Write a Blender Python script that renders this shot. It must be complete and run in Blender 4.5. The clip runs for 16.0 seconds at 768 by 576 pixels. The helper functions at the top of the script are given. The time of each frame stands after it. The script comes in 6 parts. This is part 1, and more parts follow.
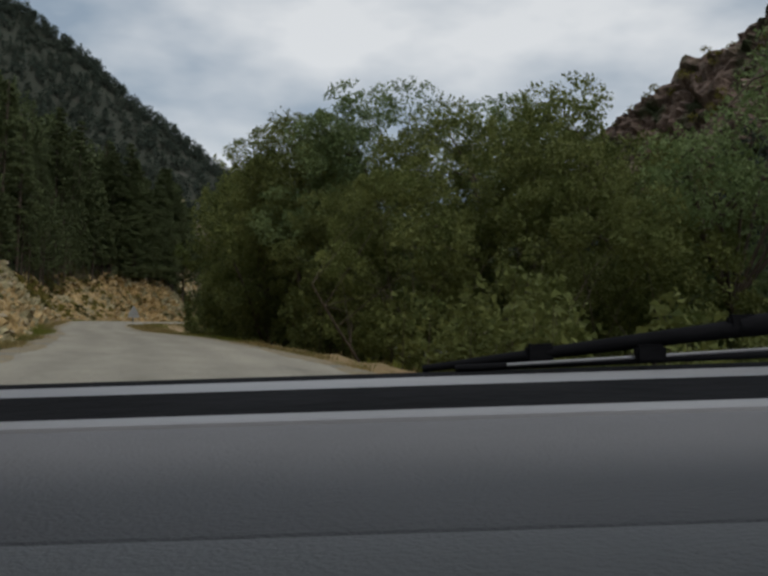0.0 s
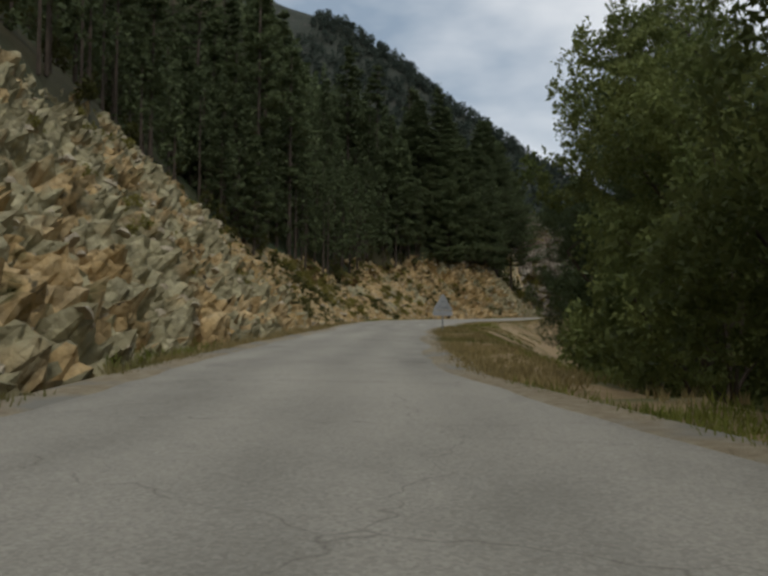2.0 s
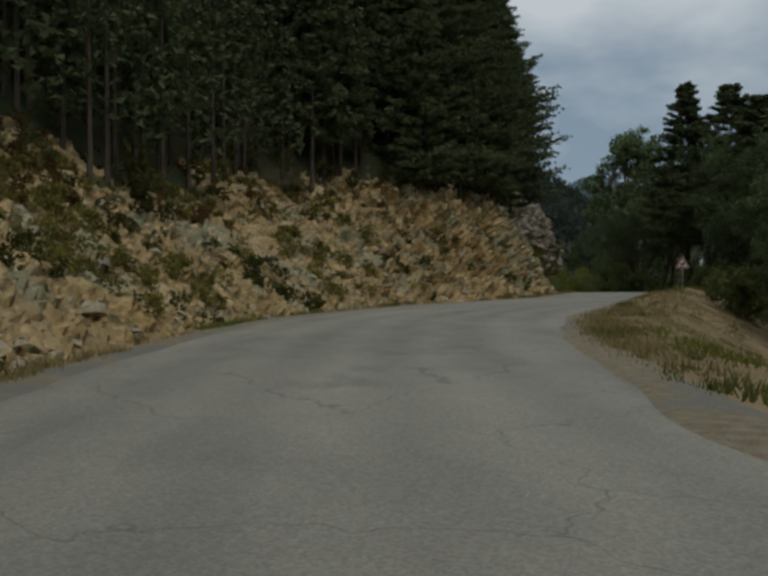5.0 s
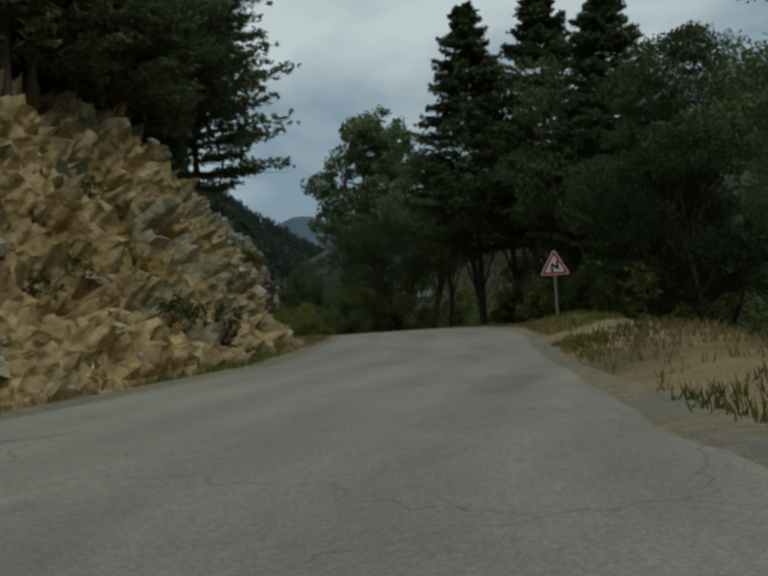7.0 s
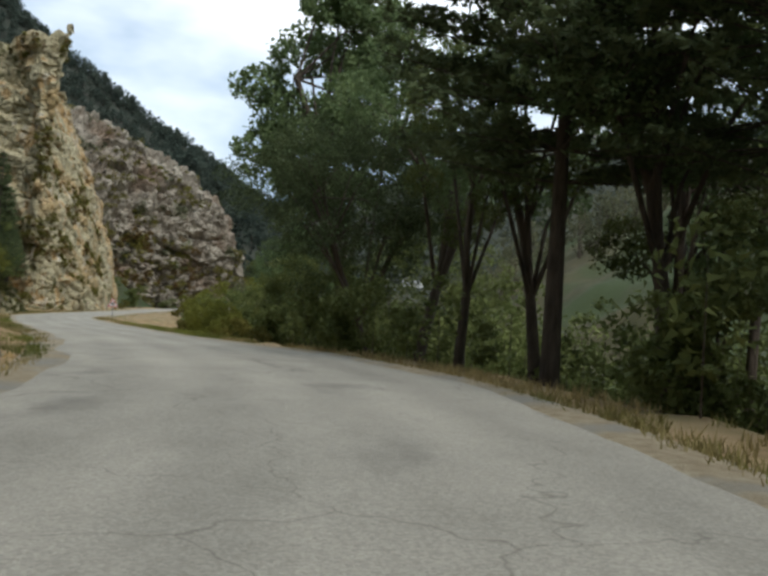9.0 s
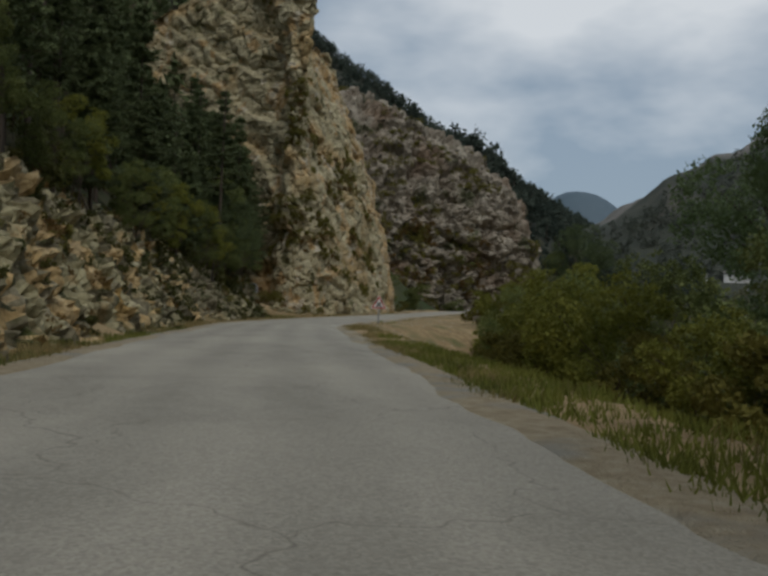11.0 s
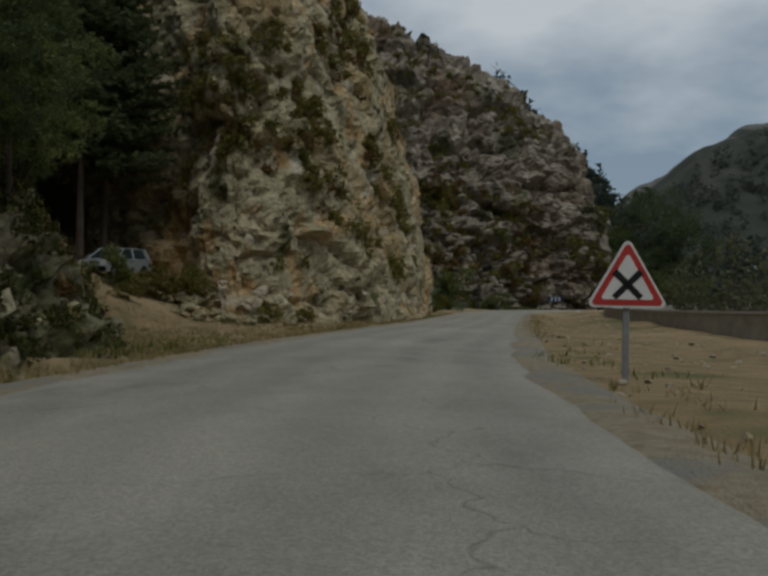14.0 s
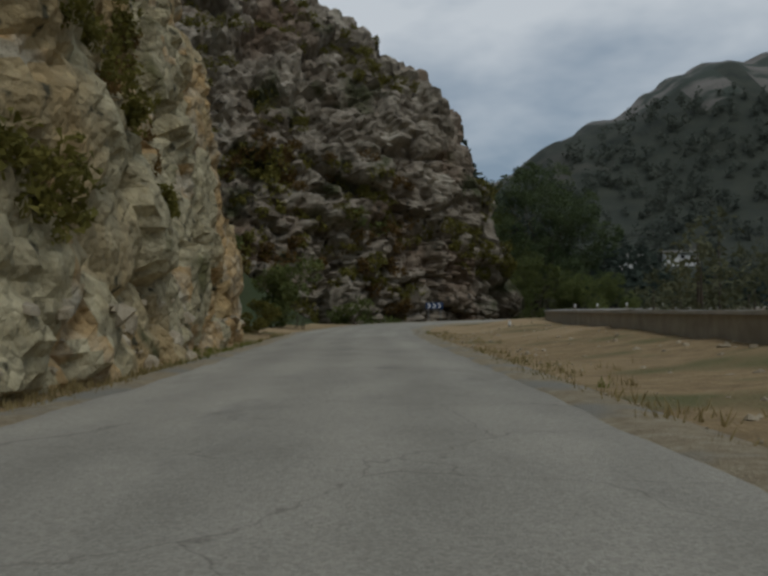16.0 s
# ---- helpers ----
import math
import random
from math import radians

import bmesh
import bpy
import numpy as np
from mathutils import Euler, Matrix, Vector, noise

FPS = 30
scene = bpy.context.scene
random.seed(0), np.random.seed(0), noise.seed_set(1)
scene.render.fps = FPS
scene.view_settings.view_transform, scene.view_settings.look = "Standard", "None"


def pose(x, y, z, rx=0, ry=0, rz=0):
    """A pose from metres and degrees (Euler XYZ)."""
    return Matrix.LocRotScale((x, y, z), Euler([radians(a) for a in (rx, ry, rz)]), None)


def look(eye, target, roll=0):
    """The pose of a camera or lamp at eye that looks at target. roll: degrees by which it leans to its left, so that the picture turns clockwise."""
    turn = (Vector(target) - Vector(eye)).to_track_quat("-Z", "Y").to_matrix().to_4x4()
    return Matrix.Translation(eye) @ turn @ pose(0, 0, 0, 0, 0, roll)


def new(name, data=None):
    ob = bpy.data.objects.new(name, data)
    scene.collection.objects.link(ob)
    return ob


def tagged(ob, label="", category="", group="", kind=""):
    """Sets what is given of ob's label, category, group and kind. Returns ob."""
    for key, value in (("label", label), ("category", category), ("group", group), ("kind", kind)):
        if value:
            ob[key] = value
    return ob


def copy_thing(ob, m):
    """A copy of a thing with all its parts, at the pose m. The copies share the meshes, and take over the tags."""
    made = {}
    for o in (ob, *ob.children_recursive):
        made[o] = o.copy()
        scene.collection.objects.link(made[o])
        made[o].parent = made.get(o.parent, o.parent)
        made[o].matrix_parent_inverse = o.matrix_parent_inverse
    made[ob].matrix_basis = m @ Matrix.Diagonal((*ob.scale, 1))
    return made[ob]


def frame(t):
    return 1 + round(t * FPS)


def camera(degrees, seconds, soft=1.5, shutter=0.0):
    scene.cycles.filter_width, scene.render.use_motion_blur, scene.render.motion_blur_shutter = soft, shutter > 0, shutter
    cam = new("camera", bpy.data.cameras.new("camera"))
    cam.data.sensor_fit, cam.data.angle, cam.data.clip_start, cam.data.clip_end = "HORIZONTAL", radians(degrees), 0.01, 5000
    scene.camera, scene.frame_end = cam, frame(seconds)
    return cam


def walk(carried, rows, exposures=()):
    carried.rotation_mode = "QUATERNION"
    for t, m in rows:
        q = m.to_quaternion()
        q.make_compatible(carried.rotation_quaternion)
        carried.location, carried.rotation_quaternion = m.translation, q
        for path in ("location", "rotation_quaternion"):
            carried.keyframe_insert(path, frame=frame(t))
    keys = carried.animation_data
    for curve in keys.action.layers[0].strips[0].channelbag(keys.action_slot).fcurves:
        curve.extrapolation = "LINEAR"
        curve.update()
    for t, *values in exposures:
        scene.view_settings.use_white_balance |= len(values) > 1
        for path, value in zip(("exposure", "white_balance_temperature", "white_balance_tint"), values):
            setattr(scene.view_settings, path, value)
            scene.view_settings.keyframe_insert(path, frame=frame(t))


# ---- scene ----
cam = camera(46.1, 16.0, soft=3.0, shutter=0.0)
METRES, EYE, TILT, LEAN, TURN = 330.0, 1.2, 2.0, -2.5, 0.0
ROWS = [
    (0.0, 0.0, 0.0, 0.0, 0.0, 0.0, -0.0),
    (0.5, -0.0054, 0.0333, -0.001, 5.68, -0.36, -0.13),
    (1.0, -0.0132, 0.0658, -0.0019, 12.07, 0.14, 1.0),
    (1.5, -0.0225, 0.0972, -0.0028, 16.41, 0.21, 2.68),
    (2.0, -0.0336, 0.1283, -0.0037, 19.95, -0.1, 2.19),
    (2.5, -0.0468, 0.1626, -0.0048, 20.12, -0.11, 1.48),
    (3.0, -0.0572, 0.19, -0.0058, 20.38, 0.2, 2.3),
    (5.5, -0.1014, 0.3359, -0.0092, 11.03, -2.52, 3.7),
    (6.0, -0.1057, 0.365, -0.0106, 5.89, -2.06, 4.93),
    (6.5, -0.1072, 0.3939, -0.012, 1.81, -1.22, 6.7),
    (7.0, -0.1065, 0.4234, -0.0132, -3.07, -0.85, 5.82),
    (7.5, -0.1036, 0.4518, -0.0144, -6.85, -0.2, 5.79),
    (8.0, -0.1004, 0.4785, -0.0149, -8.32, -0.52, 4.56),
    (8.5, -0.0968, 0.5083, -0.0157, -7.68, -0.53, 1.27),
    (9.0, -0.0957, 0.5353, -0.0171, -3.86, -1.65, -0.6),
    (9.5, -0.0974, 0.5666, -0.0189, 1.92, -1.9, -1.6),
    (10.0, -0.102, 0.5975, -0.0207, 7.16, -1.6, -0.66),
    (12.5, -0.1511, 0.7515, -0.0288, 16.75, -1.66, 1.52),
    (13.0, -0.1623, 0.7838, -0.0302, 16.29, -1.25, 1.8),
    (13.5, -0.1715, 0.8127, -0.0317, 15.46, -0.58, 2.47),
    (14.0, -0.1795, 0.8431, -0.033, 12.21, -1.52, 1.97),
    (14.5, -0.1858, 0.8744, -0.0345, 8.98, -1.69, 3.15),
    (15.0, -0.1905, 0.9058, -0.0362, 5.82, -1.47, 4.15),
    (15.5, -0.1938, 0.9374, -0.0377, 3.59, -1.28, 3.9),
    (16.0, -0.1961, 0.9689, -0.0392, 1.95, -1.12, 3.39),
]
walk(cam, [(t, pose(0, 0, EYE, TILT, LEAN, TURN) @ pose(METRES * x, METRES * y, METRES * z, 90 + pitch, roll, yaw)) for t, x, y, z, yaw, pitch, roll in ROWS],
     exposures=[(0.0, 0.15, 6500, 10), (0.6, 0.2, 6500, 10), (1.5, 0.2, 6450, 10), (2.5, 0.2, 6300, 10), (3.2, 0.15, 6250, 8), (5.5, -0.3, 6200, 5), (6.2, -0.3, 6150, 0), (7.0, -0.2, 6150, -2), (7.7, 0.25, 6150, -2), (8.4, 0.65, 6250, 4), (9.0, 1.0, 6150, 8), (9.6, 1.0, 6150, 10),
                (10.2, 0.55, 6350, 10), (12.5, -0.2, 6250, 7), (13.1, -0.1, 6250, 7), (14.0, -0.35, 6200, 7), (14.6, -0.15, 6200, 7), (16.0, -0.25, 6150, 8)])

# ---- sky and sun: a bright overcast afternoon ----
world = bpy.data.worlds.new("overcast_sky")
world.use_nodes = True
scene.world = world
wn, wl = world.node_tree.nodes, world.node_tree.links
wn.clear()
sky = wn.new("ShaderNodeTexSky")
sky.sky_type, sky.sun_disc = "NISHITA", False
sky.sun_elevation, sky.sun_rotation = radians(56), radians(149)
wcoord = wn.new("ShaderNodeTexCoord")
wmap = wn.new("ShaderNodeMapping")
wmap.inputs["Scale"].default_value = (1.0, 1.0, 2.2)
wnoise = wn.new("ShaderNodeTexNoise")
wnoise.inputs["Scale"].default_value, wnoise.inputs["Detail"].default_value, wnoise.inputs["Roughness"].default_value = 2.5, 5.0, 0.52
wramp = wn.new("ShaderNodeValToRGB")
wramp.color_ramp.elements[0].position, wramp.color_ramp.elements[0].color = 0.41, (0.27, 0.335, 0.405, 1)
wramp.color_ramp.elements[1].position, wramp.color_ramp.elements[1].color = 0.62, (0.72, 0.735, 0.74, 1)
wsep = wn.new("ShaderNodeSeparateXYZ")
wup = wn.new("ShaderNodeMath")
wup.operation, wup.use_clamp = "MULTIPLY_ADD", False
wup.inputs[1].default_value, wup.inputs[2].default_value = -0.1, 0.98
wmax = wn.new("ShaderNodeMath")
wmax.operation = "MAXIMUM"
wmax.inputs[1].default_value = 0.35
wmul = wn.new("ShaderNodeVectorMath")
wmul.operation = "SCALE"
wskyscale = wn.new("ShaderNodeVectorMath")
wskyscale.operation = "SCALE"
wskyscale.inputs["Scale"].default_value = 0.1
wmix = wn.new("ShaderNodeMix")
wmix.data_type = "RGBA"
wmix.inputs["Factor"].default_value = 0.88
wback = wn.new("ShaderNodeBackground")
wback.inputs["Strength"].default_value = 1.0
wout = wn.new("ShaderNodeOutputWorld")
wl.new(wcoord.outputs["Generated"], wmap.inputs["Vector"])
wl.new(wmap.outputs["Vector"], wnoise.inputs["Vector"])
wl.new(wnoise.outputs["Fac"], wramp.inputs["Fac"])
wl.new(wcoord.outputs["Generated"], wsep.inputs["Vector"])
wl.new(wsep.outputs["Z"], wup.inputs[0])
wl.new(wup.outputs["Value"], wmax.inputs[0])
wl.new(wramp.outputs["Color"], wmul.inputs[0])
wl.new(wmax.outputs["Value"], wmul.inputs["Scale"])
wl.new(sky.outputs["Color"], wskyscale.inputs[0])
wl.new(wskyscale.outputs["Vector"], wmix.inputs["A"])
wl.new(wmul.outputs["Vector"], wmix.inputs["B"])
wl.new(wmix.outputs["Result"], wback.inputs["Color"])
wl.new(wback.outputs["Background"], wout.inputs["Surface"])
sun_data = bpy.data.lights.new("sun", "SUN")
sun_data.energy, sun_data.angle, sun_data.color = 0.9, radians(22), (1.0, 0.97, 0.92)
sun = new("sun", sun_data)
sun.matrix_world = look((90, -150, 260), (0, 0, 0))


# ---- materials ----
def material(name, stops, scale=3.0, rough=0.85, detail=8.0, bump=0.4, bump_scale=None, stretch=(1, 1, 1), second=None, coords="Object", spec=0.3, metal=0.0, vary=0.0, distort=0.0, glow_through=0.0, blocks=0.0, tone=1.0):
    """stops: colours along a noise; second: (colour, scale, low, high) laid over it by a broader noise."""
    m = bpy.data.materials.new(name)
    m.use_nodes = True
    n, l = m.node_tree.nodes, m.node_tree.links
    p = n["Principled BSDF"]
    p.inputs["Roughness"].default_value, p.inputs["Metallic"].default_value = rough, metal
    p.inputs["Specular IOR Level"].default_value = spec
    c = n.new("ShaderNodeTexCoord")
    mp = n.new("ShaderNodeMapping")
    mp.inputs["Scale"].default_value = stretch
    l.new(c.outputs[coords], mp.inputs["Vector"])
    t = n.new("ShaderNodeTexNoise")
    t.inputs["Scale"].default_value, t.inputs["Detail"].default_value, t.inputs["Roughness"].default_value = scale, detail, 0.62
    t.inputs["Distortion"].default_value = distort
    l.new(mp.outputs["Vector"], t.inputs["Vector"])
    r = n.new("ShaderNodeValToRGB")
    els = r.color_ramp.elements
    while len(els) < len(stops):
        els.new(0.5)
    for e, (at, col) in zip(els, stops):
        e.position, e.color = at, (*col, 1)
    l.new(t.outputs["Fac"], r.inputs["Fac"])
    colour = r.outputs["Color"]
    for col, sc, lo, hi in second or ():
        t2 = n.new("ShaderNodeTexNoise")
        t2.inputs["Scale"].default_value, t2.inputs["Detail"].default_value = sc, 5.0
        l.new(mp.outputs["Vector"], t2.inputs["Vector"])
        mr = n.new("ShaderNodeMapRange")
        mr.inputs["From Min"].default_value, mr.inputs["From Max"].default_value = lo, hi
        l.new(t2.outputs["Fac"], mr.inputs["Value"])
        mx = n.new("ShaderNodeMix")
        mx.data_type = "RGBA"
        l.new(mr.outputs["Result"], mx.inputs["Factor"])
        l.new(colour, mx.inputs["A"])
        mx.inputs["B"].default_value = (*col, 1)
        colour = mx.outputs["Result"]
    if vary:
        oi = n.new("ShaderNodeObjectInfo")
        geo = n.new("ShaderNodeNewGeometry")
        add = n.new("ShaderNodeMath")
        l.new(oi.outputs["Random"], add.inputs[0])
        l.new(geo.outputs["Random Per Island"], add.inputs[1])
        mr = n.new("ShaderNodeMapRange")
        mr.inputs["From Max"].default_value = 2.0
        mr.inputs["To Min"].default_value, mr.inputs["To Max"].default_value = 1 - vary, 1 + vary
        l.new(add.outputs["Value"], mr.inputs["Value"])
        hs = n.new("ShaderNodeHueSaturation")
        l.new(mr.outputs["Result"], hs.inputs["Value"])
        l.new(colour, hs.inputs["Color"])
        colour = hs.outputs["Color"]
    cells = None
    if blocks:
        # broken blocks: every piece a little lighter or darker, with a relief of its own
        warp = n.new("ShaderNodeVectorMath")
        warp.operation = "MULTIPLY_ADD"
        warp.inputs[1].default_value = (0.35 * blocks,) * 3
        l.new(t.outputs["Color"], warp.inputs[0])
        l.new(mp.outputs["Vector"], warp.inputs[2])
        for k, amount in ((1.0, 0.22), (0.36, 0.26)):
            vo = n.new("ShaderNodeTexVoronoi")
            vo.inputs["Scale"].default_value = 1.0 / (blocks * k)
            l.new(warp.outputs["Vector"], vo.inputs["Vector"])
            mr = n.new("ShaderNodeMapRange")
            mr.inputs["To Min"].default_value, mr.inputs["To Max"].default_value = 1 - amount * tone, 1 + amount * tone
            l.new(vo.outputs["Color"], mr.inputs["Value"])
            hs = n.new("ShaderNodeHueSaturation")
            l.new(mr.outputs["Result"], hs.inputs["Value"])
            l.new(colour, hs.inputs["Color"])
            colour, cells = hs.outputs["Color"], vo
    l.new(colour, p.inputs["Base Color"])
    if glow_through:
        tr = n.new("ShaderNodeBsdfTranslucent")
        ms = n.new("ShaderNodeMixShader")
        ms.inputs["Fac"].default_value = glow_through
        l.new(colour, tr.inputs["Color"])
        l.new(p.outputs["BSDF"], ms.inputs[1])
        l.new(tr.outputs["BSDF"], ms.inputs[2])
        l.new(ms.outputs["Shader"], n["Material Output"].inputs["Surface"])
    if bump:
        tb = n.new("ShaderNodeTexNoise")
        tb.inputs["Scale"].default_value, tb.inputs["Detail"].default_value = bump_scale or scale * 4, 6.0
        l.new(mp.outputs["Vector"], tb.inputs["Vector"])
        b = n.new("ShaderNodeBump")
        b.inputs["Strength"].default_value, b.inputs["Distance"].default_value = bump, 0.08
        l.new(tb.outputs["Fac"], b.inputs["Height"])
        l.new(b.outputs["Normal"], p.inputs["Normal"])
        if cells:
            b2 = n.new("ShaderNodeBump")
            b2.invert = True
            b2.inputs["Strength"].default_value, b2.inputs["Distance"].default_value = 0.4, blocks * 0.3
            l.new(cells.outputs["Distance"], b2.inputs["Height"])
            l.new(b.outputs["Normal"], b2.inputs["Normal"])
            l.new(b2.outputs["Normal"], p.inputs["Normal"])
    return m


M_ROAD = material("worn_asphalt", [(0.3, (0.28, 0.258, 0.208)), (0.7, (0.36, 0.33, 0.268))], 1.2, 0.92, bump=0.35, bump_scale=55, coords="UV", stretch=(1, 0.45, 1),
                  second=[((0.40, 0.365, 0.295), 0.22, 0.45, 0.7), ((0.225, 0.208, 0.172), 0.5, 0.62, 0.74)])


def weather_asphalt(m):
    """Adds stone chips, paler wheel tracks and fine cracks to the asphalt, in metres across and along."""
    n, l = m.node_tree.nodes, m.node_tree.links
    p = n["Principled BSDF"]
    colour = p.inputs["Base Color"].links[0].from_socket
    uv = n.new("ShaderNodeTexCoord")

    def scaled(values, low, high, dark, light, colour):
        mr = n.new("ShaderNodeMapRange")
        mr.inputs["From Min"].default_value, mr.inputs["From Max"].default_value = low, high
        mr.inputs["To Min"].default_value, mr.inputs["To Max"].default_value = dark, light
        l.new(values, mr.inputs["Value"])
        hs = n.new("ShaderNodeHueSaturation")
        l.new(mr.outputs["Result"], hs.inputs["Value"])
        l.new(colour, hs.inputs["Color"])
        return hs.outputs["Color"]

    chips = n.new("ShaderNodeTexVoronoi")
    chips.inputs["Scale"].default_value = 42.0
    l.new(uv.outputs["UV"], chips.inputs["Vector"])
    colour = scaled(chips.outputs["Color"], 0.0, 1.0, 0.78, 1.2, colour)
    lanes = n.new("ShaderNodeTexWave")
    lanes.inputs["Scale"].default_value, lanes.inputs["Distortion"].default_value, lanes.inputs["Detail Scale"].default_value = 0.19, 1.2, 0.4
    l.new(uv.outputs["UV"], lanes.inputs["Vector"])
    colour = scaled(lanes.outputs["Fac"], 0.0, 1.0, 0.93, 1.05, colour)
    bend = n.new("ShaderNodeTexNoise")
    bend.inputs["Scale"].default_value = 1.5
    l.new(uv.outputs["UV"], bend.inputs["Vector"])
    warp = n.new("ShaderNodeVectorMath")
    warp.operation = "MULTIPLY_ADD"
    warp.inputs[1].default_value = (0.9, 0.9, 0.0)
    l.new(bend.outputs["Color"], warp.inputs[0])
    l.new(uv.outputs["UV"], warp.inputs[2])
    crack = n.new("ShaderNodeTexVoronoi")
    crack.feature = "DISTANCE_TO_EDGE"
    crack.inputs["Scale"].default_value = 0.3
    l.new(warp.outputs["Vector"], crack.inputs["Vector"])
    colour = scaled(crack.outputs["Distance"], 0.0, 0.005, 0.68, 1.0, colour)
    l.new(colour, p.inputs["Base Color"])


weather_asphalt(M_ROAD)
M_EARTH = material("dry_verge_earth", [(0.3, (0.19, 0.132, 0.064)), (0.55, (0.31, 0.218, 0.108)), (0.8, (0.42, 0.32, 0.18))], 2.0, 0.95, bump=0.8, bump_scale=14, second=[((0.14, 0.13, 0.05), 0.5, 0.52, 0.68), ((0.39, 0.28, 0.15), 0.12, 0.5, 0.66)])
M_FOREST_FLOOR = material("forest_floor", [(0.3, (0.04, 0.04, 0.016)), (0.7, (0.095, 0.08, 0.04))], 0.35, 0.95, bump=0.8, bump_scale=3, second=[((0.05, 0.065, 0.025), 0.06, 0.45, 0.6)])
# the small dark speckle at scale 2.4 paints shaded pits into the colour
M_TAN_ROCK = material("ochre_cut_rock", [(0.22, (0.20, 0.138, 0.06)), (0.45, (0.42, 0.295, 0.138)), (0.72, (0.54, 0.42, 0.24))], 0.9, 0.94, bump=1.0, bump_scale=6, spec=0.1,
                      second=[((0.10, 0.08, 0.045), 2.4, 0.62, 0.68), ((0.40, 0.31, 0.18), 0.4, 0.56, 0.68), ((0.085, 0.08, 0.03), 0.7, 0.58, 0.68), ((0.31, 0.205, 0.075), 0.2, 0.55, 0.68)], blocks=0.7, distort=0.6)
# the near-black noise at scale 1.7 stands for shade inside small hollows
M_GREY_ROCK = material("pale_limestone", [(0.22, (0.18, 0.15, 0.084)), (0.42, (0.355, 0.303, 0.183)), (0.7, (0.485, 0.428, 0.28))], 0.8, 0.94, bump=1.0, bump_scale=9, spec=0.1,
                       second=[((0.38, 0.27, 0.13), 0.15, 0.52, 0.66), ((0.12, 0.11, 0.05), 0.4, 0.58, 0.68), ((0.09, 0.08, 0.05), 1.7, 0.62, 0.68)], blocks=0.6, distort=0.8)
# its darkest speckle, scale 0.8, is the shade of pits put into the rock colour
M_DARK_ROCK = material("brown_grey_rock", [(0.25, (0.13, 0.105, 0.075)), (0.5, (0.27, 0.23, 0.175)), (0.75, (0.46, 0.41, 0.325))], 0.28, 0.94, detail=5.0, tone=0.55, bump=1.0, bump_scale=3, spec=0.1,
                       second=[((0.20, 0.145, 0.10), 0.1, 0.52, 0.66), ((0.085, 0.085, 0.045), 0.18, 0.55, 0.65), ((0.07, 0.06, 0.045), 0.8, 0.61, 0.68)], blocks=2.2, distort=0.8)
M_BANK_GREY = material("grey_green_bank_rock", [(0.25, (0.15, 0.125, 0.07)), (0.5, (0.34, 0.30, 0.175)), (0.75, (0.48, 0.43, 0.28))], 0.9, 0.94, bump=1.0, bump_scale=6, spec=0.1,
                       second=[((0.36, 0.26, 0.13), 0.5, 0.54, 0.66)], blocks=0.8, distort=0.6)
# mossy rock, with the overhanging trees' shade also put into its darker colour
M_MOSSY_SHADE_ROCK = material("mossy_shade_darkened_rock", [(0.25, (0.10, 0.088, 0.05)), (0.5, (0.22, 0.19, 0.12)), (0.75, (0.34, 0.30, 0.21))], 0.9, 0.94, bump=1.0, bump_scale=6, spec=0.1,
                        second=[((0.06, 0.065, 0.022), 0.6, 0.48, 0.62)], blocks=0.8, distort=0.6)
M_ORANGE_ROCK = material("orange_stained_limestone", [(0.25, (0.22, 0.14, 0.06)), (0.5, (0.42, 0.29, 0.14)), (0.75, (0.50, 0.42, 0.29))], 0.8, 0.94, bump=1.0, bump_scale=9, spec=0.1,
                         second=[((0.44, 0.39, 0.29), 0.5, 0.5, 0.62)], blocks=0.6, distort=0.8)
M_RED_ROCK = material("reddish_rock", [(0.25, (0.075, 0.052, 0.04)), (0.5, (0.165, 0.115, 0.09)), (0.78, (0.30, 0.235, 0.195))], 0.5, 0.92, bump=0.9, bump_scale=4,
                      second=[((0.05, 0.06, 0.025), 0.15, 0.52, 0.62)], blocks=1.6, distort=0.8)
M_BARK = material("pine_bark", [(0.3, (0.05, 0.038, 0.028)), (0.7, (0.15, 0.115, 0.085))], 4.0, 0.95, bump=0.8, stretch=(1, 1, 0.25))
M_NEEDLE = material("pine_needles", [(0.3, (0.07, 0.088, 0.04)), (0.7, (0.16, 0.19, 0.083))], 1.5, 0.7, bump=0, spec=0.12, glow_through=0.25, vary=0.35)
M_LEAF = material("broad_leaves", [(0.3, (0.082, 0.106, 0.031)), (0.7, (0.235, 0.255, 0.085))], 0.8, 0.6, bump=0, spec=0.12, glow_through=0.35, vary=0.35)
M_LEAF_PALE = material("willow_leaves", [(0.3, (0.105, 0.155, 0.06)), (0.7, (0.25, 0.31, 0.135))], 0.8, 0.6, bump=0, spec=0.12, glow_through=0.35, vary=0.35)
M_LEAF_DARK = material("dark_valley_leaves", [(0.3, (0.057, 0.078, 0.035)), (0.7, (0.137, 0.166, 0.072))], 0.3, 0.7, bump=0, spec=0.1, glow_through=0.3, vary=0.35)
M_SCRUB = material("scrub_leaves", [(0.3, (0.10, 0.095, 0.022)), (0.7, (0.27, 0.235, 0.06))], 0.9, 0.7, bump=0, spec=0.12, glow_through=0.35, vary=0.35)
# darker copy of the scrub leaves; shade below the pines is put into its colour
M_UNDER = material("shade_darkened_undergrowth", [(0.3, (0.045, 0.05, 0.014)), (0.7, (0.115, 0.11, 0.032))], 0.5, 0.7, bump=0, spec=0.12, glow_through=0.3, vary=0.35)
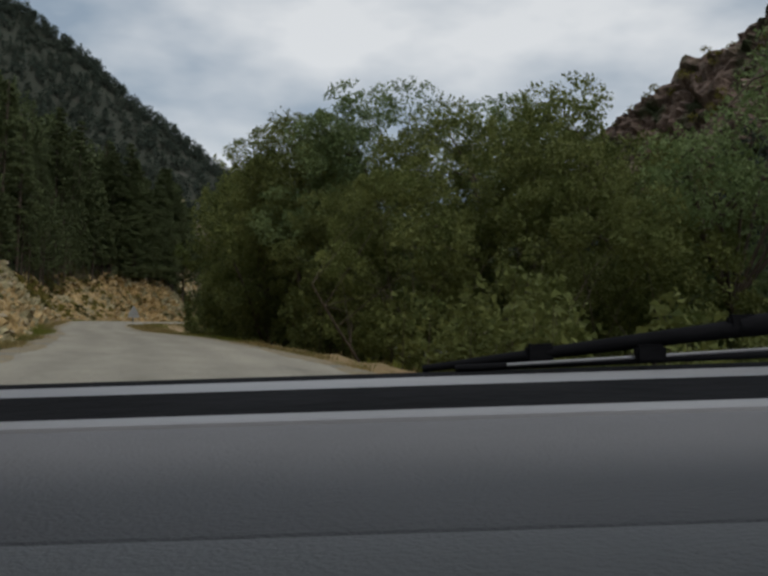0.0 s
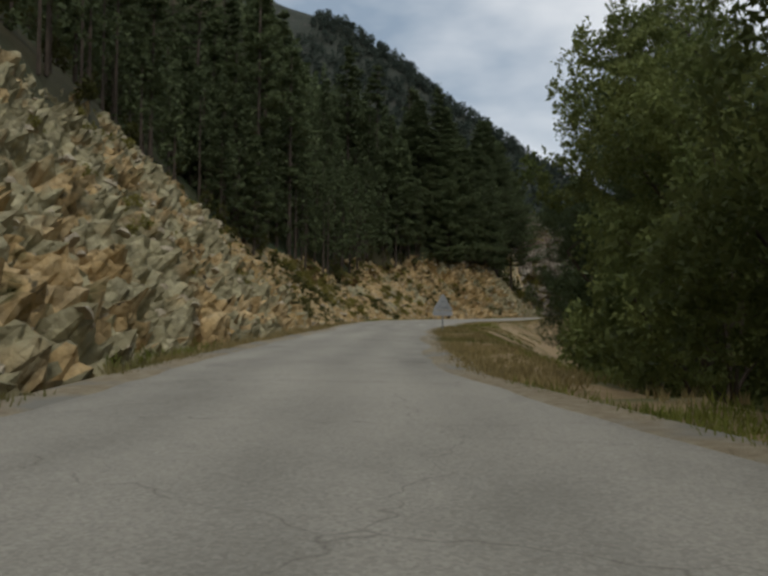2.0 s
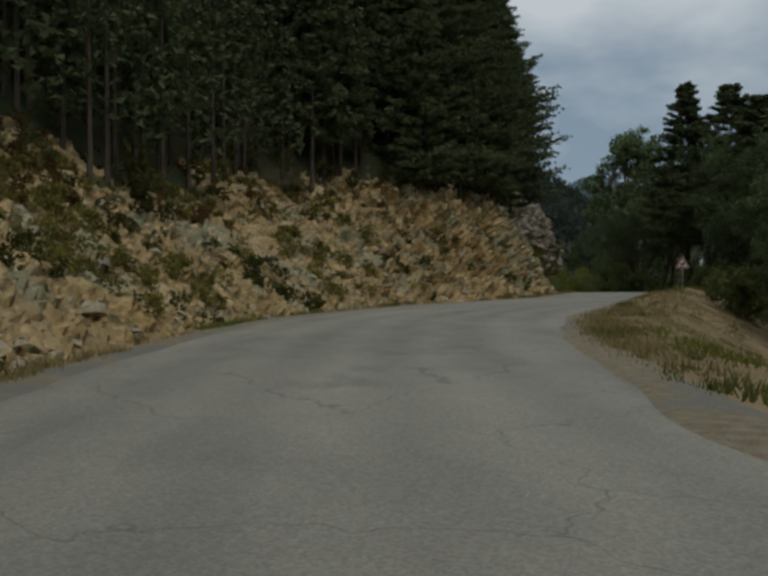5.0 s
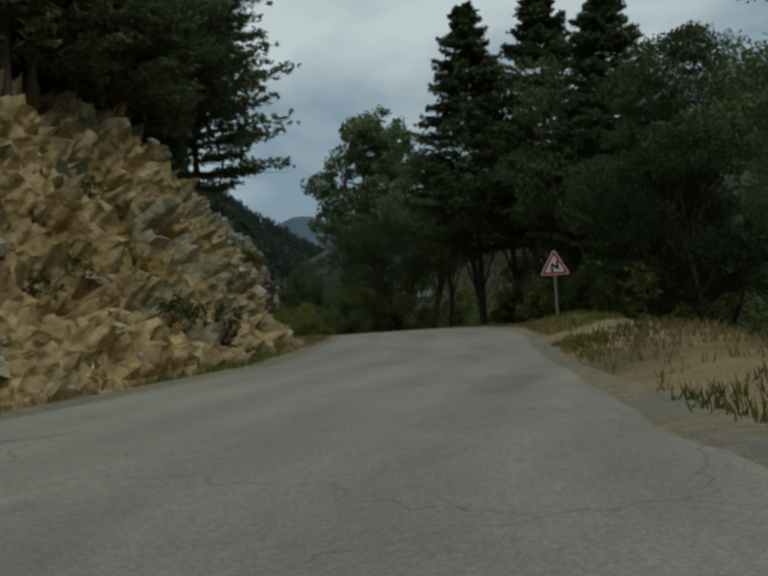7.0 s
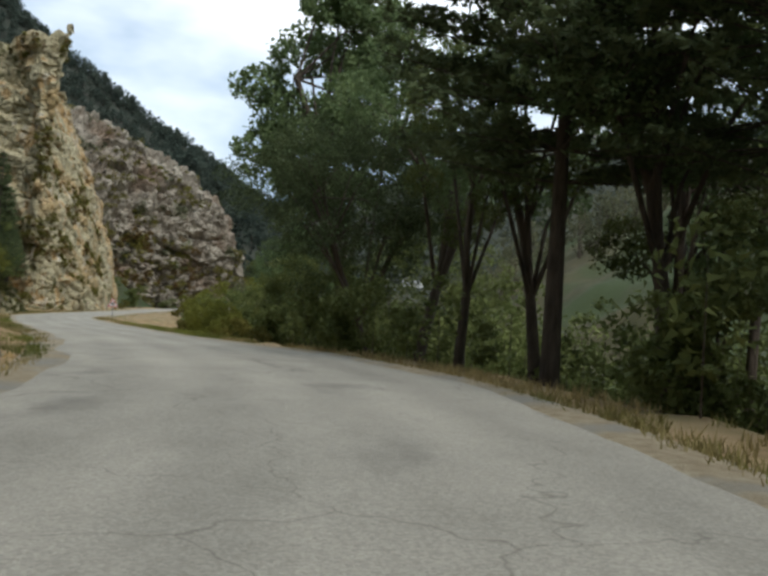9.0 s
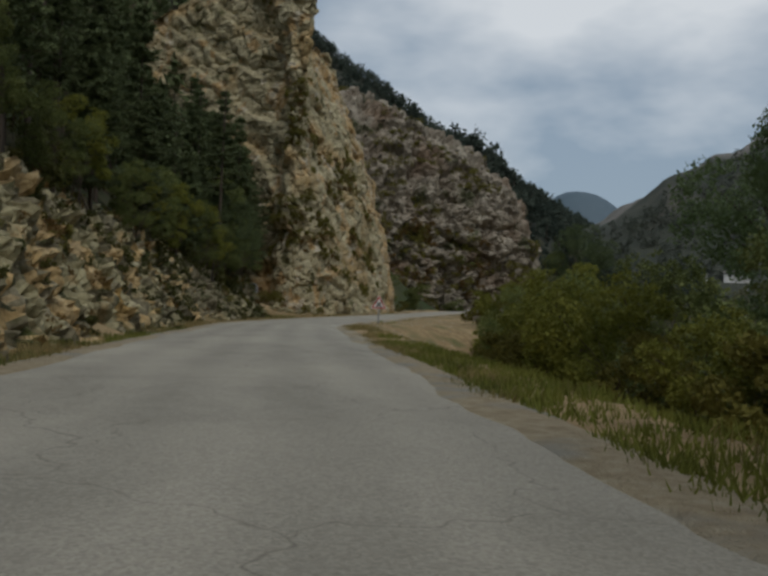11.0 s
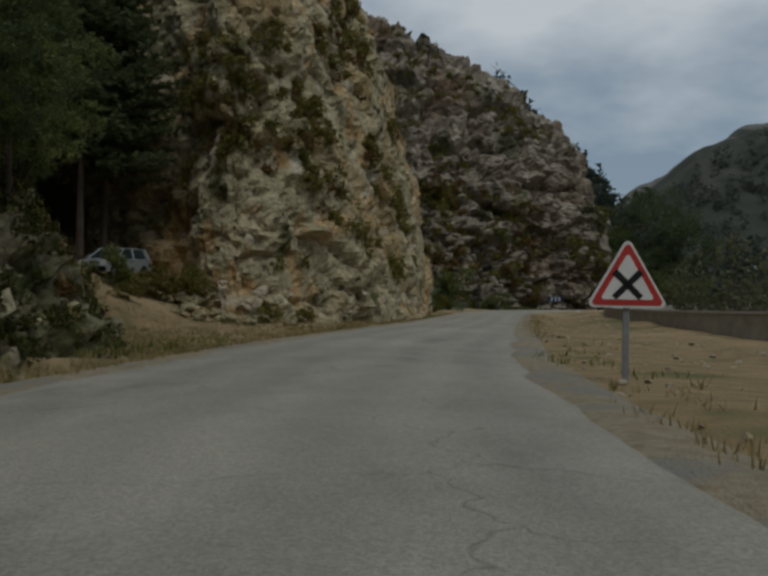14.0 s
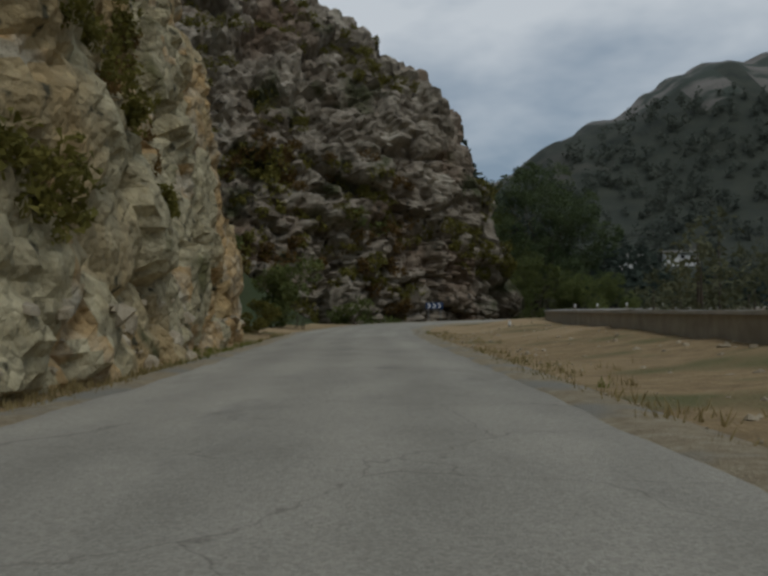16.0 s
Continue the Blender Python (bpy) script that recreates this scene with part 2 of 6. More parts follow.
M_YELLOW_LEAF = material("yellowish_leaves", [(0.3, (0.12, 0.135, 0.022)), (0.7, (0.28, 0.27, 0.058))], 0.8, 0.6, bump=0, spec=0.12, glow_through=0.35, vary=0.35)
M_DRY_SCRUB = material("rusty_scrub", [(0.3, (0.10, 0.06, 0.02)), (0.7, (0.22, 0.14, 0.05))], 0.9, 0.7, bump=0, spec=0.12, glow_through=0.35, vary=0.35)
M_GRASS = material("dry_grass", [(0.3, (0.24, 0.185, 0.075)), (0.7, (0.46, 0.36, 0.17))], 0.7, 0.8, bump=0, spec=0.12, glow_through=0.35, vary=0.3, second=[((0.14, 0.15, 0.04), 0.12, 0.52, 0.64)])
M_GREEN_GRASS = material("green_grass", [(0.3, (0.12, 0.15, 0.03)), (0.7, (0.26, 0.26, 0.06))], 0.7, 0.8, bump=0, spec=0.12, glow_through=0.35, vary=0.3)
M_STONE = material("loose_stone", [(0.3, (0.27, 0.215, 0.135)), (0.7, (0.50, 0.43, 0.31))], 3.0, 0.9, bump=0.6, vary=0.3)
M_WATER_BED = material("river_shingle", [(0.3, (0.06, 0.065, 0.05)), (0.7, (0.13, 0.13, 0.10))], 0.6, 0.9, bump=0.6)
# the blue air haze of the distance is mixed straight into this colour
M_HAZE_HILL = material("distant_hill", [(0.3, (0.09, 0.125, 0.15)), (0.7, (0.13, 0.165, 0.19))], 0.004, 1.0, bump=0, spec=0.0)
# leaf green greyed and dulled: distance haze painted into the foliage colour
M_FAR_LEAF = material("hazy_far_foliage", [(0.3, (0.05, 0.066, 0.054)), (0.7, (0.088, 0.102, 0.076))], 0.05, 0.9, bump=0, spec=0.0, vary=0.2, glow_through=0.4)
M_MOUNTAIN = material("wooded_mountainside", [(0.3, (0.03, 0.036, 0.027)), (0.7, (0.06, 0.063, 0.045))], 0.12, 0.95, bump=1.0, bump_scale=0.35, second=[((0.075, 0.07, 0.055), 0.03, 0.6, 0.7)])
# brownish leaves, lifted in colour for the haze over the valley
M_VALLEY_LEAF = material("brownish_valley_leaves", [(0.3, (0.085, 0.09, 0.05)), (0.7, (0.19, 0.185, 0.1))], 0.12, 0.7, bump=0, spec=0.1, glow_through=0.35, vary=0.35)
# pale greyed scrub: haze is in the colour, evening out the tufts' own shade
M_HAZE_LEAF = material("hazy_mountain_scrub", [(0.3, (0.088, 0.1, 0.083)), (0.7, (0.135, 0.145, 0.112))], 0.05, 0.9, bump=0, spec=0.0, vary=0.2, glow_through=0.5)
M_CREST = material("pale_crest_rock", [(0.3, (0.10, 0.095, 0.08)), (0.7, (0.20, 0.18, 0.155))], 0.08, 0.95, bump=1.0, bump_scale=0.3, second=[((0.05, 0.06, 0.045), 0.05, 0.48, 0.56)])
M_CONCRETE = material("weathered_concrete", [(0.3, (0.27, 0.245, 0.2)), (0.7, (0.42, 0.385, 0.32))], 1.5, 0.9, bump=0.4, bump_scale=20)
M_COPING = material("pale_coping", [(0.3, (0.36, 0.35, 0.32)), (0.7, (0.52, 0.50, 0.46))], 2.0, 0.85, bump=0.3, bump_scale=20)
M_GALV = material("galvanised_steel", [(0.3, (0.22, 0.23, 0.23)), (0.7, (0.34, 0.35, 0.35))], 6.0, 0.55, bump=0.1, metal=0.5)
M_DARK_PANE = material("dark_window_pane", [(0.3, (0.02, 0.023, 0.026)), (0.7, (0.04, 0.044, 0.048))], 2.0, 0.15, bump=0, spec=0.5)
M_SIGN_WHITE = material("sign_white", [(0.3, (0.66, 0.64, 0.60)), (0.7, (0.78, 0.76, 0.72))], 3.0, 0.45, bump=0)
M_SIGN_RED = material("sign_red", [(0.3, (0.40, 0.035, 0.03)), (0.7, (0.52, 0.055, 0.045))], 3.0, 0.45, bump=0)
M_SIGN_BLACK = material("sign_black", [(0.3, (0.012, 0.012, 0.013)), (0.7, (0.02, 0.02, 0.02))], 3.0, 0.45, bump=0)
M_SIGN_BLUE = material("sign_blue", [(0.3, (0.02, 0.045, 0.12)), (0.7, (0.03, 0.07, 0.17))], 3.0, 0.45, bump=0)
M_SIGN_BACK = material("sign_back_grey", [(0.3, (0.30, 0.31, 0.31)), (0.7, (0.40, 0.41, 0.41))], 3.0, 0.5, bump=0.05)

# ---- the road's line: x, y and height of its surface ----
LINE = [(14, -66, 0.0), (7, -34, 0.0), (0.0, 0.0, 0.0), (-4.4, 21.7, -0.06), (-11.1, 42.4, -0.19), (-18.9, 62.7, -0.35), (-25.5, 83.8, -0.47), (-31.9, 105.1, -0.8),
        (-35.3, 127.1, -0.9), (-34.3, 148.2, -0.98), (-31.8, 170.5, -0.9), (-32.7, 192.2, -1.27), (-38.6, 213.5, -1.94), (-45.5, 234.9, -2.62), (-52.4, 255.7, -3.21), (-58.7, 276.4, -3.73),
        (-62.6, 298.1, -4.23), (-64.6, 320.0, -4.58), (-66.2, 342.0, -4.9), (-67.6, 362.0, -5.2), (-68.0, 380.0, -5.4), (-65.5, 397.0, -5.5), (-57.0, 410.0, -5.6), (-44.0, 418.0, -5.7),
        (-28.0, 424.0, -5.8), (-8.0, 430.0, -5.9), (30.0, 444.0, -6.1), (80.0, 470.0, -6.3)]


def glide(points, step):
    """A smooth line through the points, sampled about every step metres."""
    pts = [Vector(p) for p in points]
    out = []
    for i in range(len(pts) - 1):
        a, b, c, d = pts[max(i - 1, 0)], pts[i], pts[i + 1], pts[min(i + 2, len(pts) - 1)]
        k = max(1, round((c - b).length / step))
        for j in range(k):
            u = j / k
            out.append(0.5 * ((2 * b) + (c - a) * u + (2 * a - 5 * b + 4 * c - d) * u * u + (3 * b - a - 3 * c + d) * u ** 3))
    out.append(pts[-1])
    return np.array(out)


ROAD = glide(LINE, 1.0)
ROAD_S = np.concatenate([[0], np.cumsum(np.linalg.norm(np.diff(ROAD[:, :2], axis=0), axis=1))])
ROAD_S -= ROAD_S[np.argmin((ROAD[:, :2] ** 2).sum(1))]
ROAD_T = np.gradient(ROAD[:, :2], axis=0)
ROAD_T /= np.linalg.norm(ROAD_T, axis=1)[:, None]
S_END = ROAD_S[-1]


def along(s, n, up=0.0):
    """The place s metres along the road, n to the right of its line, up above its surface."""
    x, y, z = (np.interp(s, ROAD_S, ROAD[:, k]) for k in range(3))
    tx, ty = np.interp(s, ROAD_S, ROAD_T[:, 0]), np.interp(s, ROAD_S, ROAD_T[:, 1])
    return Vector((x + n * ty, y - n * tx, z + up))


def heading(s):
    return math.degrees(math.atan2(-np.interp(s, ROAD_S, ROAD_T[:, 0]), np.interp(s, ROAD_S, ROAD_T[:, 1])))


def table(*pairs):
    xs, ys = zip(*pairs)
    return lambda s: np.interp(s, xs, ys)


left_edge = table((-60, -4.5), (25, -4.5), (50, -3.9), (70, -3.6), (90, -3.6), (110, -5.0), (135, -7.4), (150, -7.2), (164, -4.0), (200, -3.8), (222, -3.6), (250, -5.0), (285, -5.6), (315, -5.2), (345, -3.8), (370, -3.7), (400, -4), (430, -4))
right_edge = table((-60, 3.6), (50, 3.4), (60, 1.8), (90, 1.7), (110, 2.6), (165, 2.3), (200, 4.5), (212, 4.6), (228, 3.2), (285, 2.4), (310, 2.6), (350, 3.2), (372, 3.6), (430, 3.4))
bank_height = table((-60, 5), (30, 5), (50, 6.2), (65, 7.6), (78, 8.4), (88, 8.2), (100, 6.2), (112, 5), (125, 3.6), (138, 3.4), (150, 5), (160, 6.5), (168, 7.4), (174, 6.5), (179, 4.8), (184, 3.4), (189, 2.0), (196, 1.5), (208, 4), (222, 7), (250, 6), (280, 4.6), (300, 2.6), (312, 3.4), (318, 3.0), (323, 0.9), (328, 5), (340, 20), (350, 34), (375, 42), (388, 36), (404, 30), (412, 14), (425, 5), (470, 3))
bank_slope = table((-60, 1.1), (60, 1.1), (85, 1.05), (120, 0.75), (150, 0.95), (160, 1.0), (168, 1.6), (174, 2.0), (182, 1.6), (205, 2.0), (290, 2.0), (316, 1.6), (337, 1.9), (375, 1.9), (392, 1.0), (405, 1.6), (470, 1.6))
bank_gap = table((-60, 1.2), (60, 1.0), (100, 0.8), (160, 0.8), (172, 0.6), (179, 1.5), (190, 2.5), (205, 1.6), (300, 1.6), (309, 2.0), (318, 6.0), (323, 20.0), (334, 22.0), (340, 12.0), (348, 7.5), (356, 5.5), (370, 5.5), (380, 26), (394, 30), (402, 9), (470, 9))
hill_slope = table((-60, 0.95), (60, 1.02), (150, 1.0), (165, 0.6), (180, 0.4), (205, 0.6), (260, 0.8), (330, 0.9), (395, 0.9), (410, 0.2), (430, 0.0), (470, 0.0))


def left_profile(s, d):
    """Height over the road, d metres beyond its left edge."""
    g, b, k = bank_gap(s), bank_height(s), bank_slope(s)
    run = b / k
    track = 0.3 * np.clip((s - 316) / 5, 0, 1) * np.clip((338 - s) / 5, 0, 1) * np.clip(np.minimum(d, g) - 6, 0, 6)
    h = np.where(d < g, 0.05 * d, np.minimum(b, (d - g) * k)) + track
    far = np.maximum(0, d - g - run)
    top = 190.0
    climb = hill_slope(s) * far
    return h + top * (1 - np.exp(-climb / top)) * 1.0


def fbm(x, y, seed=0.0, octaves=4):
    return np.array([noise.fractal(Vector((a, b, seed)), 1.0, 2.0, octaves) for a, b in zip(np.ravel(x), np.ravel(y))]).reshape(np.shape(x))


def locate(x, y):
    """For arrays of places: metres along the road, to its right, and the road's height there."""
    s, n, z = np.empty_like(x), np.empty_like(x), np.empty_like(x)
    for i in range(0, x.size, 4000):
        dx, dy = x[i:i + 4000, None] - ROAD[None, :, 0], y[i:i + 4000, None] - ROAD[None, :, 1]
        k = np.argmin(dx * dx + dy * dy, axis=1)
        r = np.arange(len(k))
        ex, ey, tx, ty = dx[r, k], dy[r, k], ROAD_T[k, 0], ROAD_T[k, 1]
        dist = np.hypot(ex, ey)
        s[i:i + 4000], n[i:i + 4000], z[i:i + 4000] = ROAD_S[k], np.where(ex * ty - ey * tx > 0, dist, -dist), ROAD[k, 2]
    return s, n, z


far_crest = table((-123, 0), (-40, 54), (-12, 78), (24, 91), (55, 106), (94, 113), (170, 128))


def ground_height(x, y):
    x, y = np.asarray(x, float).ravel(), np.asarray(y, float).ravel()
    s, n, z = locate(x, y)
    el, er = left_edge(s), right_edge(s)
    dl, dr = np.maximum(0, el - n), np.maximum(0, n - er)
    left = left_profile(s, dl)
    verge = 0.5 * np.clip(dr / 1.5, 0, 1) * np.clip((s - 150) / 10, 0, 1) * np.clip((185 - s) / 8, 0, 1)
    shoulder = 2.2 + 9.0 * np.clip((s - 296) / 12, 0, 1)
    fall = -4.5 * np.clip((dr - shoulder) / 9, 0, 1) ** 1.2
    rise = 110 * (1 - np.exp(-np.maximum(0, dr - 46) * 0.72 / 110))
    heap = 0.5 * np.clip((dr - 3.0) / 3.2, 0, 1) * np.clip((s - 322) / 12, 0, 1)
    right = verge + fall + rise + heap
    rough = fbm(x * 0.05, y * 0.05, 3.0) * np.clip((dl + dr - 6) / 40, 0, 1) * 5
    rough += fbm(x * 0.35, y * 0.35, 7.0, 3) * np.clip((dl + dr - 0.8) / 4, 0, 1) * 0.18
    h = z + np.where(n < 0, left, right) + rough
    h = h + np.where(n < 0, 52 * np.exp(-((x + 104) ** 2 + (y - 172) ** 2) / 20.0 ** 2), 0)
    # the mountains beyond the valley's bend
    fade = np.clip((y - 400) / 25, 0, 1) * np.clip((x + 400) / 100, 0, 1)
    bumps = fbm(x * 0.012, y * 0.012, 11.0)
    low = np.minimum(h, z - 5 + fbm(x * 0.03, y * 0.03, 2.0) * 2)
    h = np.where((n < 0) & (s > 396), h + (low - h) * fade, h)
    ridge_r = far_crest(x) * (1 + 0.06 * fbm(x * 0.05, y * 0.05, 21.0, 3)) * np.exp(-((y - 730) / 130) ** 2)
    spur = np.clip(-1.02 * (x + 30), 0, 50) * np.exp(-(np.maximum(0, np.abs(y - 500) - 10) / 32) ** 2)
    for top in (ridge_r, spur):
        h = np.where(y > 430, np.maximum(h, z - 6 + top * (1 + 0.1 * bumps)), h)
    return h, s, n, dl, dr


def grid_lines(lo, a, b, hi, fine, growth=1.16):
    mid = list(np.arange(a, b + fine / 2, fine))
    w, v = fine, mid[-1]
    while v < hi:
        w *= growth
        v += w
        mid.append(v)
    w, v = fine, mid[0]
    while v > lo:
        w *= growth
        v -= w
        mid.insert(0, v)
    return np.array(mid)


def from_grid(name, pos, mats, parent=None, smooth=True, closed=False, slot=None):
    """A mesh over a grid of places (rows, columns, 3)."""
    r, c, _ = pos.shape
    idx = np.arange(r * c).reshape(r, c)
    quads = np.stack([idx[:-1, :-1], idx[:-1, 1:], idx[1:, 1:], idx[1:, :-1]], -1).reshape(-1, 4)
    me = bpy.data.meshes.new(name)
    me.from_pydata(pos.reshape(-1, 3).tolist(), [], quads.tolist())
    for m in mats:
        me.materials.append(m)
    if slot is not None:
        me.polygons.foreach_set("material_index", slot.ravel().astype(np.int32))
    me.polygons.foreach_set("use_smooth", np.full(len(quads), smooth))
    ob = new(name, me)
    ob.parent = parent
    return ob


def mesh_of(name, verts, faces, mat, parent=None, smooth=False):
    me = bpy.data.meshes.new(name)
    me.from_pydata(verts, [], faces)
    me.materials.append(mat)
    if smooth:
        me.polygons.foreach_set("use_smooth", np.full(len(faces), True))
    ob = new(name, me)
    ob.parent = parent
    return ob


def part(name, bm, mat, parent=None, label="", smooth=False):
    me = bpy.data.meshes.new(name)
    bm.to_mesh(me)
    bm.free()
    me.materials.append(mat)
    if smooth:
        me.polygons.foreach_set("use_smooth", np.full(len(me.polygons), True))
    ob = new(name, me)
    ob.parent = parent
    return tagged(ob, label) if label else ob


# ---- ground: one sheet from the road to the horizon ----
gx = grid_lines(-1900, -120, 45, 1900, 1.6)
gy = grid_lines(-900, -60, 450, 3200, 1.8)
X, Y = np.meshgrid(gx, gy)
hh, gs, gn, gdl, gdr = ground_height(X, Y)
sunk = np.where((gn < 0) & (gdl > bank_gap(gs) - 0.8) & (gdl < bank_gap(gs) + bank_height(gs) / bank_slope(gs) + 2.0) & (gs < 318), 1.7, 0.0)
hh = hh - sunk - np.where(gdl + gdr < 1.2, 0.06, 0.0)
Z = hh.reshape(X.shape)
near = ((gdl + gdr) < np.where((gs > 290) & (gn > 0), 13.0, np.where((gs < 170) & (gn > 0), 9.0, np.where((gs > 308) & (gs < 345) & (gn < 0), 17.0, 4.0)))).reshape(X.shape)
bed = ((gdr > 14) & (gdr < 44) & (gs < 186)).reshape(X.shape)
slot = np.where(near[:-1, :-1], 1, np.where(bed[:-1, :-1], 2, np.where(Y[:-1, :-1] > 470, np.where((X > -60) & (Z > 0.74 * far_crest(X) - 6 + 6 * np.sin(X * 0.07) + 5 * np.sin(X * 0.19 + Y * 0.1)), 4, 3)[:-1, :-1], 0)))
ground = from_grid("ground", np.stack([X, Y, Z], -1), [M_FOREST_FLOOR, M_EARTH, M_WATER_BED, M_MOUNTAIN, M_CREST], slot=slot)
tagged(ground, "wooded gorge floor with dry earth verges and river shingle", "ground", kind="structure")

# ---- road ----
rs = np.arange(-60, S_END - 2, 1.0)
cols = np.linspace(0, 1, 9)
pos = np.zeros((len(rs), 9, 3))
for i, s in enumerate(rs):
    wob = 0.18 * noise.noise(Vector((s * 0.21, 0, 5))), 0.18 * noise.noise(Vector((s * 0.23, 9, 5)))
    a, b = left_edge(s) + wob[0], right_edge(s) + wob[1]
    for j, u in enumerate(cols):
        pos[i, j] = along(s, a + (b - a) * u, 0.03 + 0.05 * (1 - (2 * u - 1) ** 2))
road = from_grid("road", pos, [M_ROAD])
across = np.array([[u * (right_edge(s) - left_edge(s)) for u in cols] for s in rs]).ravel()
uv_layer = road.data.uv_layers.new(name="metres")
corner = np.zeros(len(road.data.loops), np.int32)
road.data.loops.foreach_get("vertex_index", corner)
uv_layer.data.foreach_set("uv", np.stack([across[corner], np.repeat(rs, 9)[corner]], 1).astype(np.float32).ravel())
tagged(road, "worn pale grey asphalt mountain road without markings", "road", kind="structure")


M_GRAVEL = material("tan_edge_gravel", [(0.3, (0.26, 0.20, 0.12)), (0.55, (0.38, 0.31, 0.20)), (0.8, (0.47, 0.41, 0.30))], 5.0, 0.95, bump=0.9, bump_scale=30, second=[((0.29, 0.27, 0.22), 0.6, 0.48, 0.62)])
for side, edge in ((-1, left_edge), (1, right_edge)):
    es = np.arange(-60, S_END - 2, 0.4)
    pos = np.zeros((len(es), 4, 3))
    for i, s in enumerate(es):
        wide = 0.42 + 0.5 * noise.fractal(Vector((s * 0.16, side * 4.0, 2.0)), 1.0, 2.0, 5)
        for j, n in enumerate((-max(0.08, wide), -0.5 * max(0.08, wide), 0.25, 0.7)):
            pos[i, j] = along(s, edge(s) + side * n, (0.028, 0.058, 0.055, -0.04)[j])
    tagged(from_grid("road_edge", pos, [M_GRAVEL]), "dusty tan gravel along the asphalt's edge", "road edge", kind="structure")

# ---- rock faces ----
def facet(q, size, seed):
    """A tilted flat piece of broken rock and the gap round it."""
    dist, pts = noise.voronoi(q / size)
    c = pts[0]
    tilt = noise.cell_vector(c * 5.7 + Vector((seed, 0, 0))) - Vector((0.5, 0.5, 0.5))
    return noise.cell(c * 9.1 + Vector((0, seed, 0))) - 0.5 + 2.2 * tilt.dot(q / size - c), min(1.0, (dist[1] - dist[0]) * 5) - 1.0


def crag(p, block, big, fine, strata=None, pits=None):
    """How far the rock stands out at p: broad swells, tilted blocks, chips and pits."""
    q = Vector((p.x, p.y * 0.92 + p.z * 0.12, p.z * 1.1))
    q += noise.noise_vector(q / block) * (0.22 * block)
    f1, c1 = facet(q, block, 1.0)
    f2, c2 = facet(q, block * 0.42, 2.0)
    f3, c3 = facet(q, block * 0.2, 3.0)
    swell = noise.fractal(p * (0.25 / block), 1.0, 2.0, 3)
    out = big * (0.9 * swell + 0.7 * f1 + 0.45 * c1) + fine * (0.9 * f2 + 1.0 * c2 + 0.4 * f3 + 0.25 * c3)
    if pits:
        # weathered hollows, scattered
        span, deep = pits
        dist, pts = noise.voronoi(Vector((p.x, p.y, p.z * 0.75)) / span)
        if noise.cell(pts[0] * 3.3) > 0.4:
            out -= deep * max(0.0, 1 - (dist[0] / 0.36) ** 2)
    if strata:
        # tilted beds: each stands out towards its top and drops back to a ledge
        depth, thick, way = strata
        v = p.dot(Vector(way)) / thick + 0.8 * noise.fractal(p * (0.22 / thick), 1.0, 2.0, 3)
        part_of = v - math.floor(v)
        saw = part_of if part_of < 0.86 else (1 - part_of) * 0.86 / 0.14
        out += depth * (saw - 0.45) * (0.55 + 0.45 * noise.noise(p * (0.3 / thick))) * min(1.0, max(0.35, (p.z - 2) / 10))
    return out


def rock_sheet(name, base, mats, block, big, fine, label, smooth=False, fade=True, force=None, patches=None, strata=None, pits=None):
    """A rock surface over a grid of places, broken up along its own normals."""
    r, c, _ = base.shape
    du, dv = np.gradient(base, axis=0), np.gradient(base, axis=1)
    nrm = np.cross(du, dv)
    nrm /= np.maximum(1e-6, np.linalg.norm(nrm, axis=2))[:, :, None]
    if nrm[:, :, 2].mean() < 0:
        nrm = -nrm
    out = base.copy()
    for i in range(r):
        for j in range(c):
            k = (min(1.0, 0.25 + j / 4) if fade else 1.0) * (force[i] if force else 1.0)
            out[i, j] += nrm[i, j] * (crag(Vector(base[i, j]), block, big, fine, strata, pits) + 0.25 * big) * k
    slot = None
    if patches:
        slot = np.array([[patches(i, Vector(base[i, j])) for j in range(c - 1)] for i in range(r - 1)])
    ob = from_grid(name, out, mats, smooth=smooth, slot=slot)
    tagged(ob, label, "rock face", kind="structure")
    return out


def bank_sheet(name, s0, s1, step, mats, block, big, fine, label, extra=3.0, force=None, patches=None, pits=None):
    ss = np.arange(s0, s1 + step / 2, step)
    rows_n = int(max((bank_height(s) + extra) * 1.35 for s in ss) / step)
    base = np.zeros((len(ss), rows_n, 3))
    for i, s in enumerate(ss):
        g, b, k, el = bank_gap(s), bank_height(s), bank_slope(s), left_edge(s)
        run = b / k
        for j in range(rows_n):
            v = j / (rows_n - 1)
            d = g - 0.7 + v * (run + extra + 0.7)
            base[i, j] = along(s, el - d, float(left_profile(s, d)) - 0.1 - (0.35 if d < g else 0))
    return rock_sheet(name, base, mats, block, big, fine, label, force=[float(force(s)) for s in ss] if force else None, patches=(lambda i, p: patches(ss[i], p)) if patches else None, pits=pits)


grey_share = table((20, -0.2), (48, -0.1), (58, 0.25), (80, 0.3), (92, 0.1), (104, -0.3), (160, -0.35), (172, 0.0), (180, 0.3), (198, 0.3))


def grey_patch(s, p):
    return int(noise.fractal(p * 0.45, 1.0, 2.0, 3) + 0.3 * noise.noise(p * 2.5) < float(grey_share(s)))


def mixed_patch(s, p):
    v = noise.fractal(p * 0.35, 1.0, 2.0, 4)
    # towards the recess this darker rock takes over, tree shade given as colour
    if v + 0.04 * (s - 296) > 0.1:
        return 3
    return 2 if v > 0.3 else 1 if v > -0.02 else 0


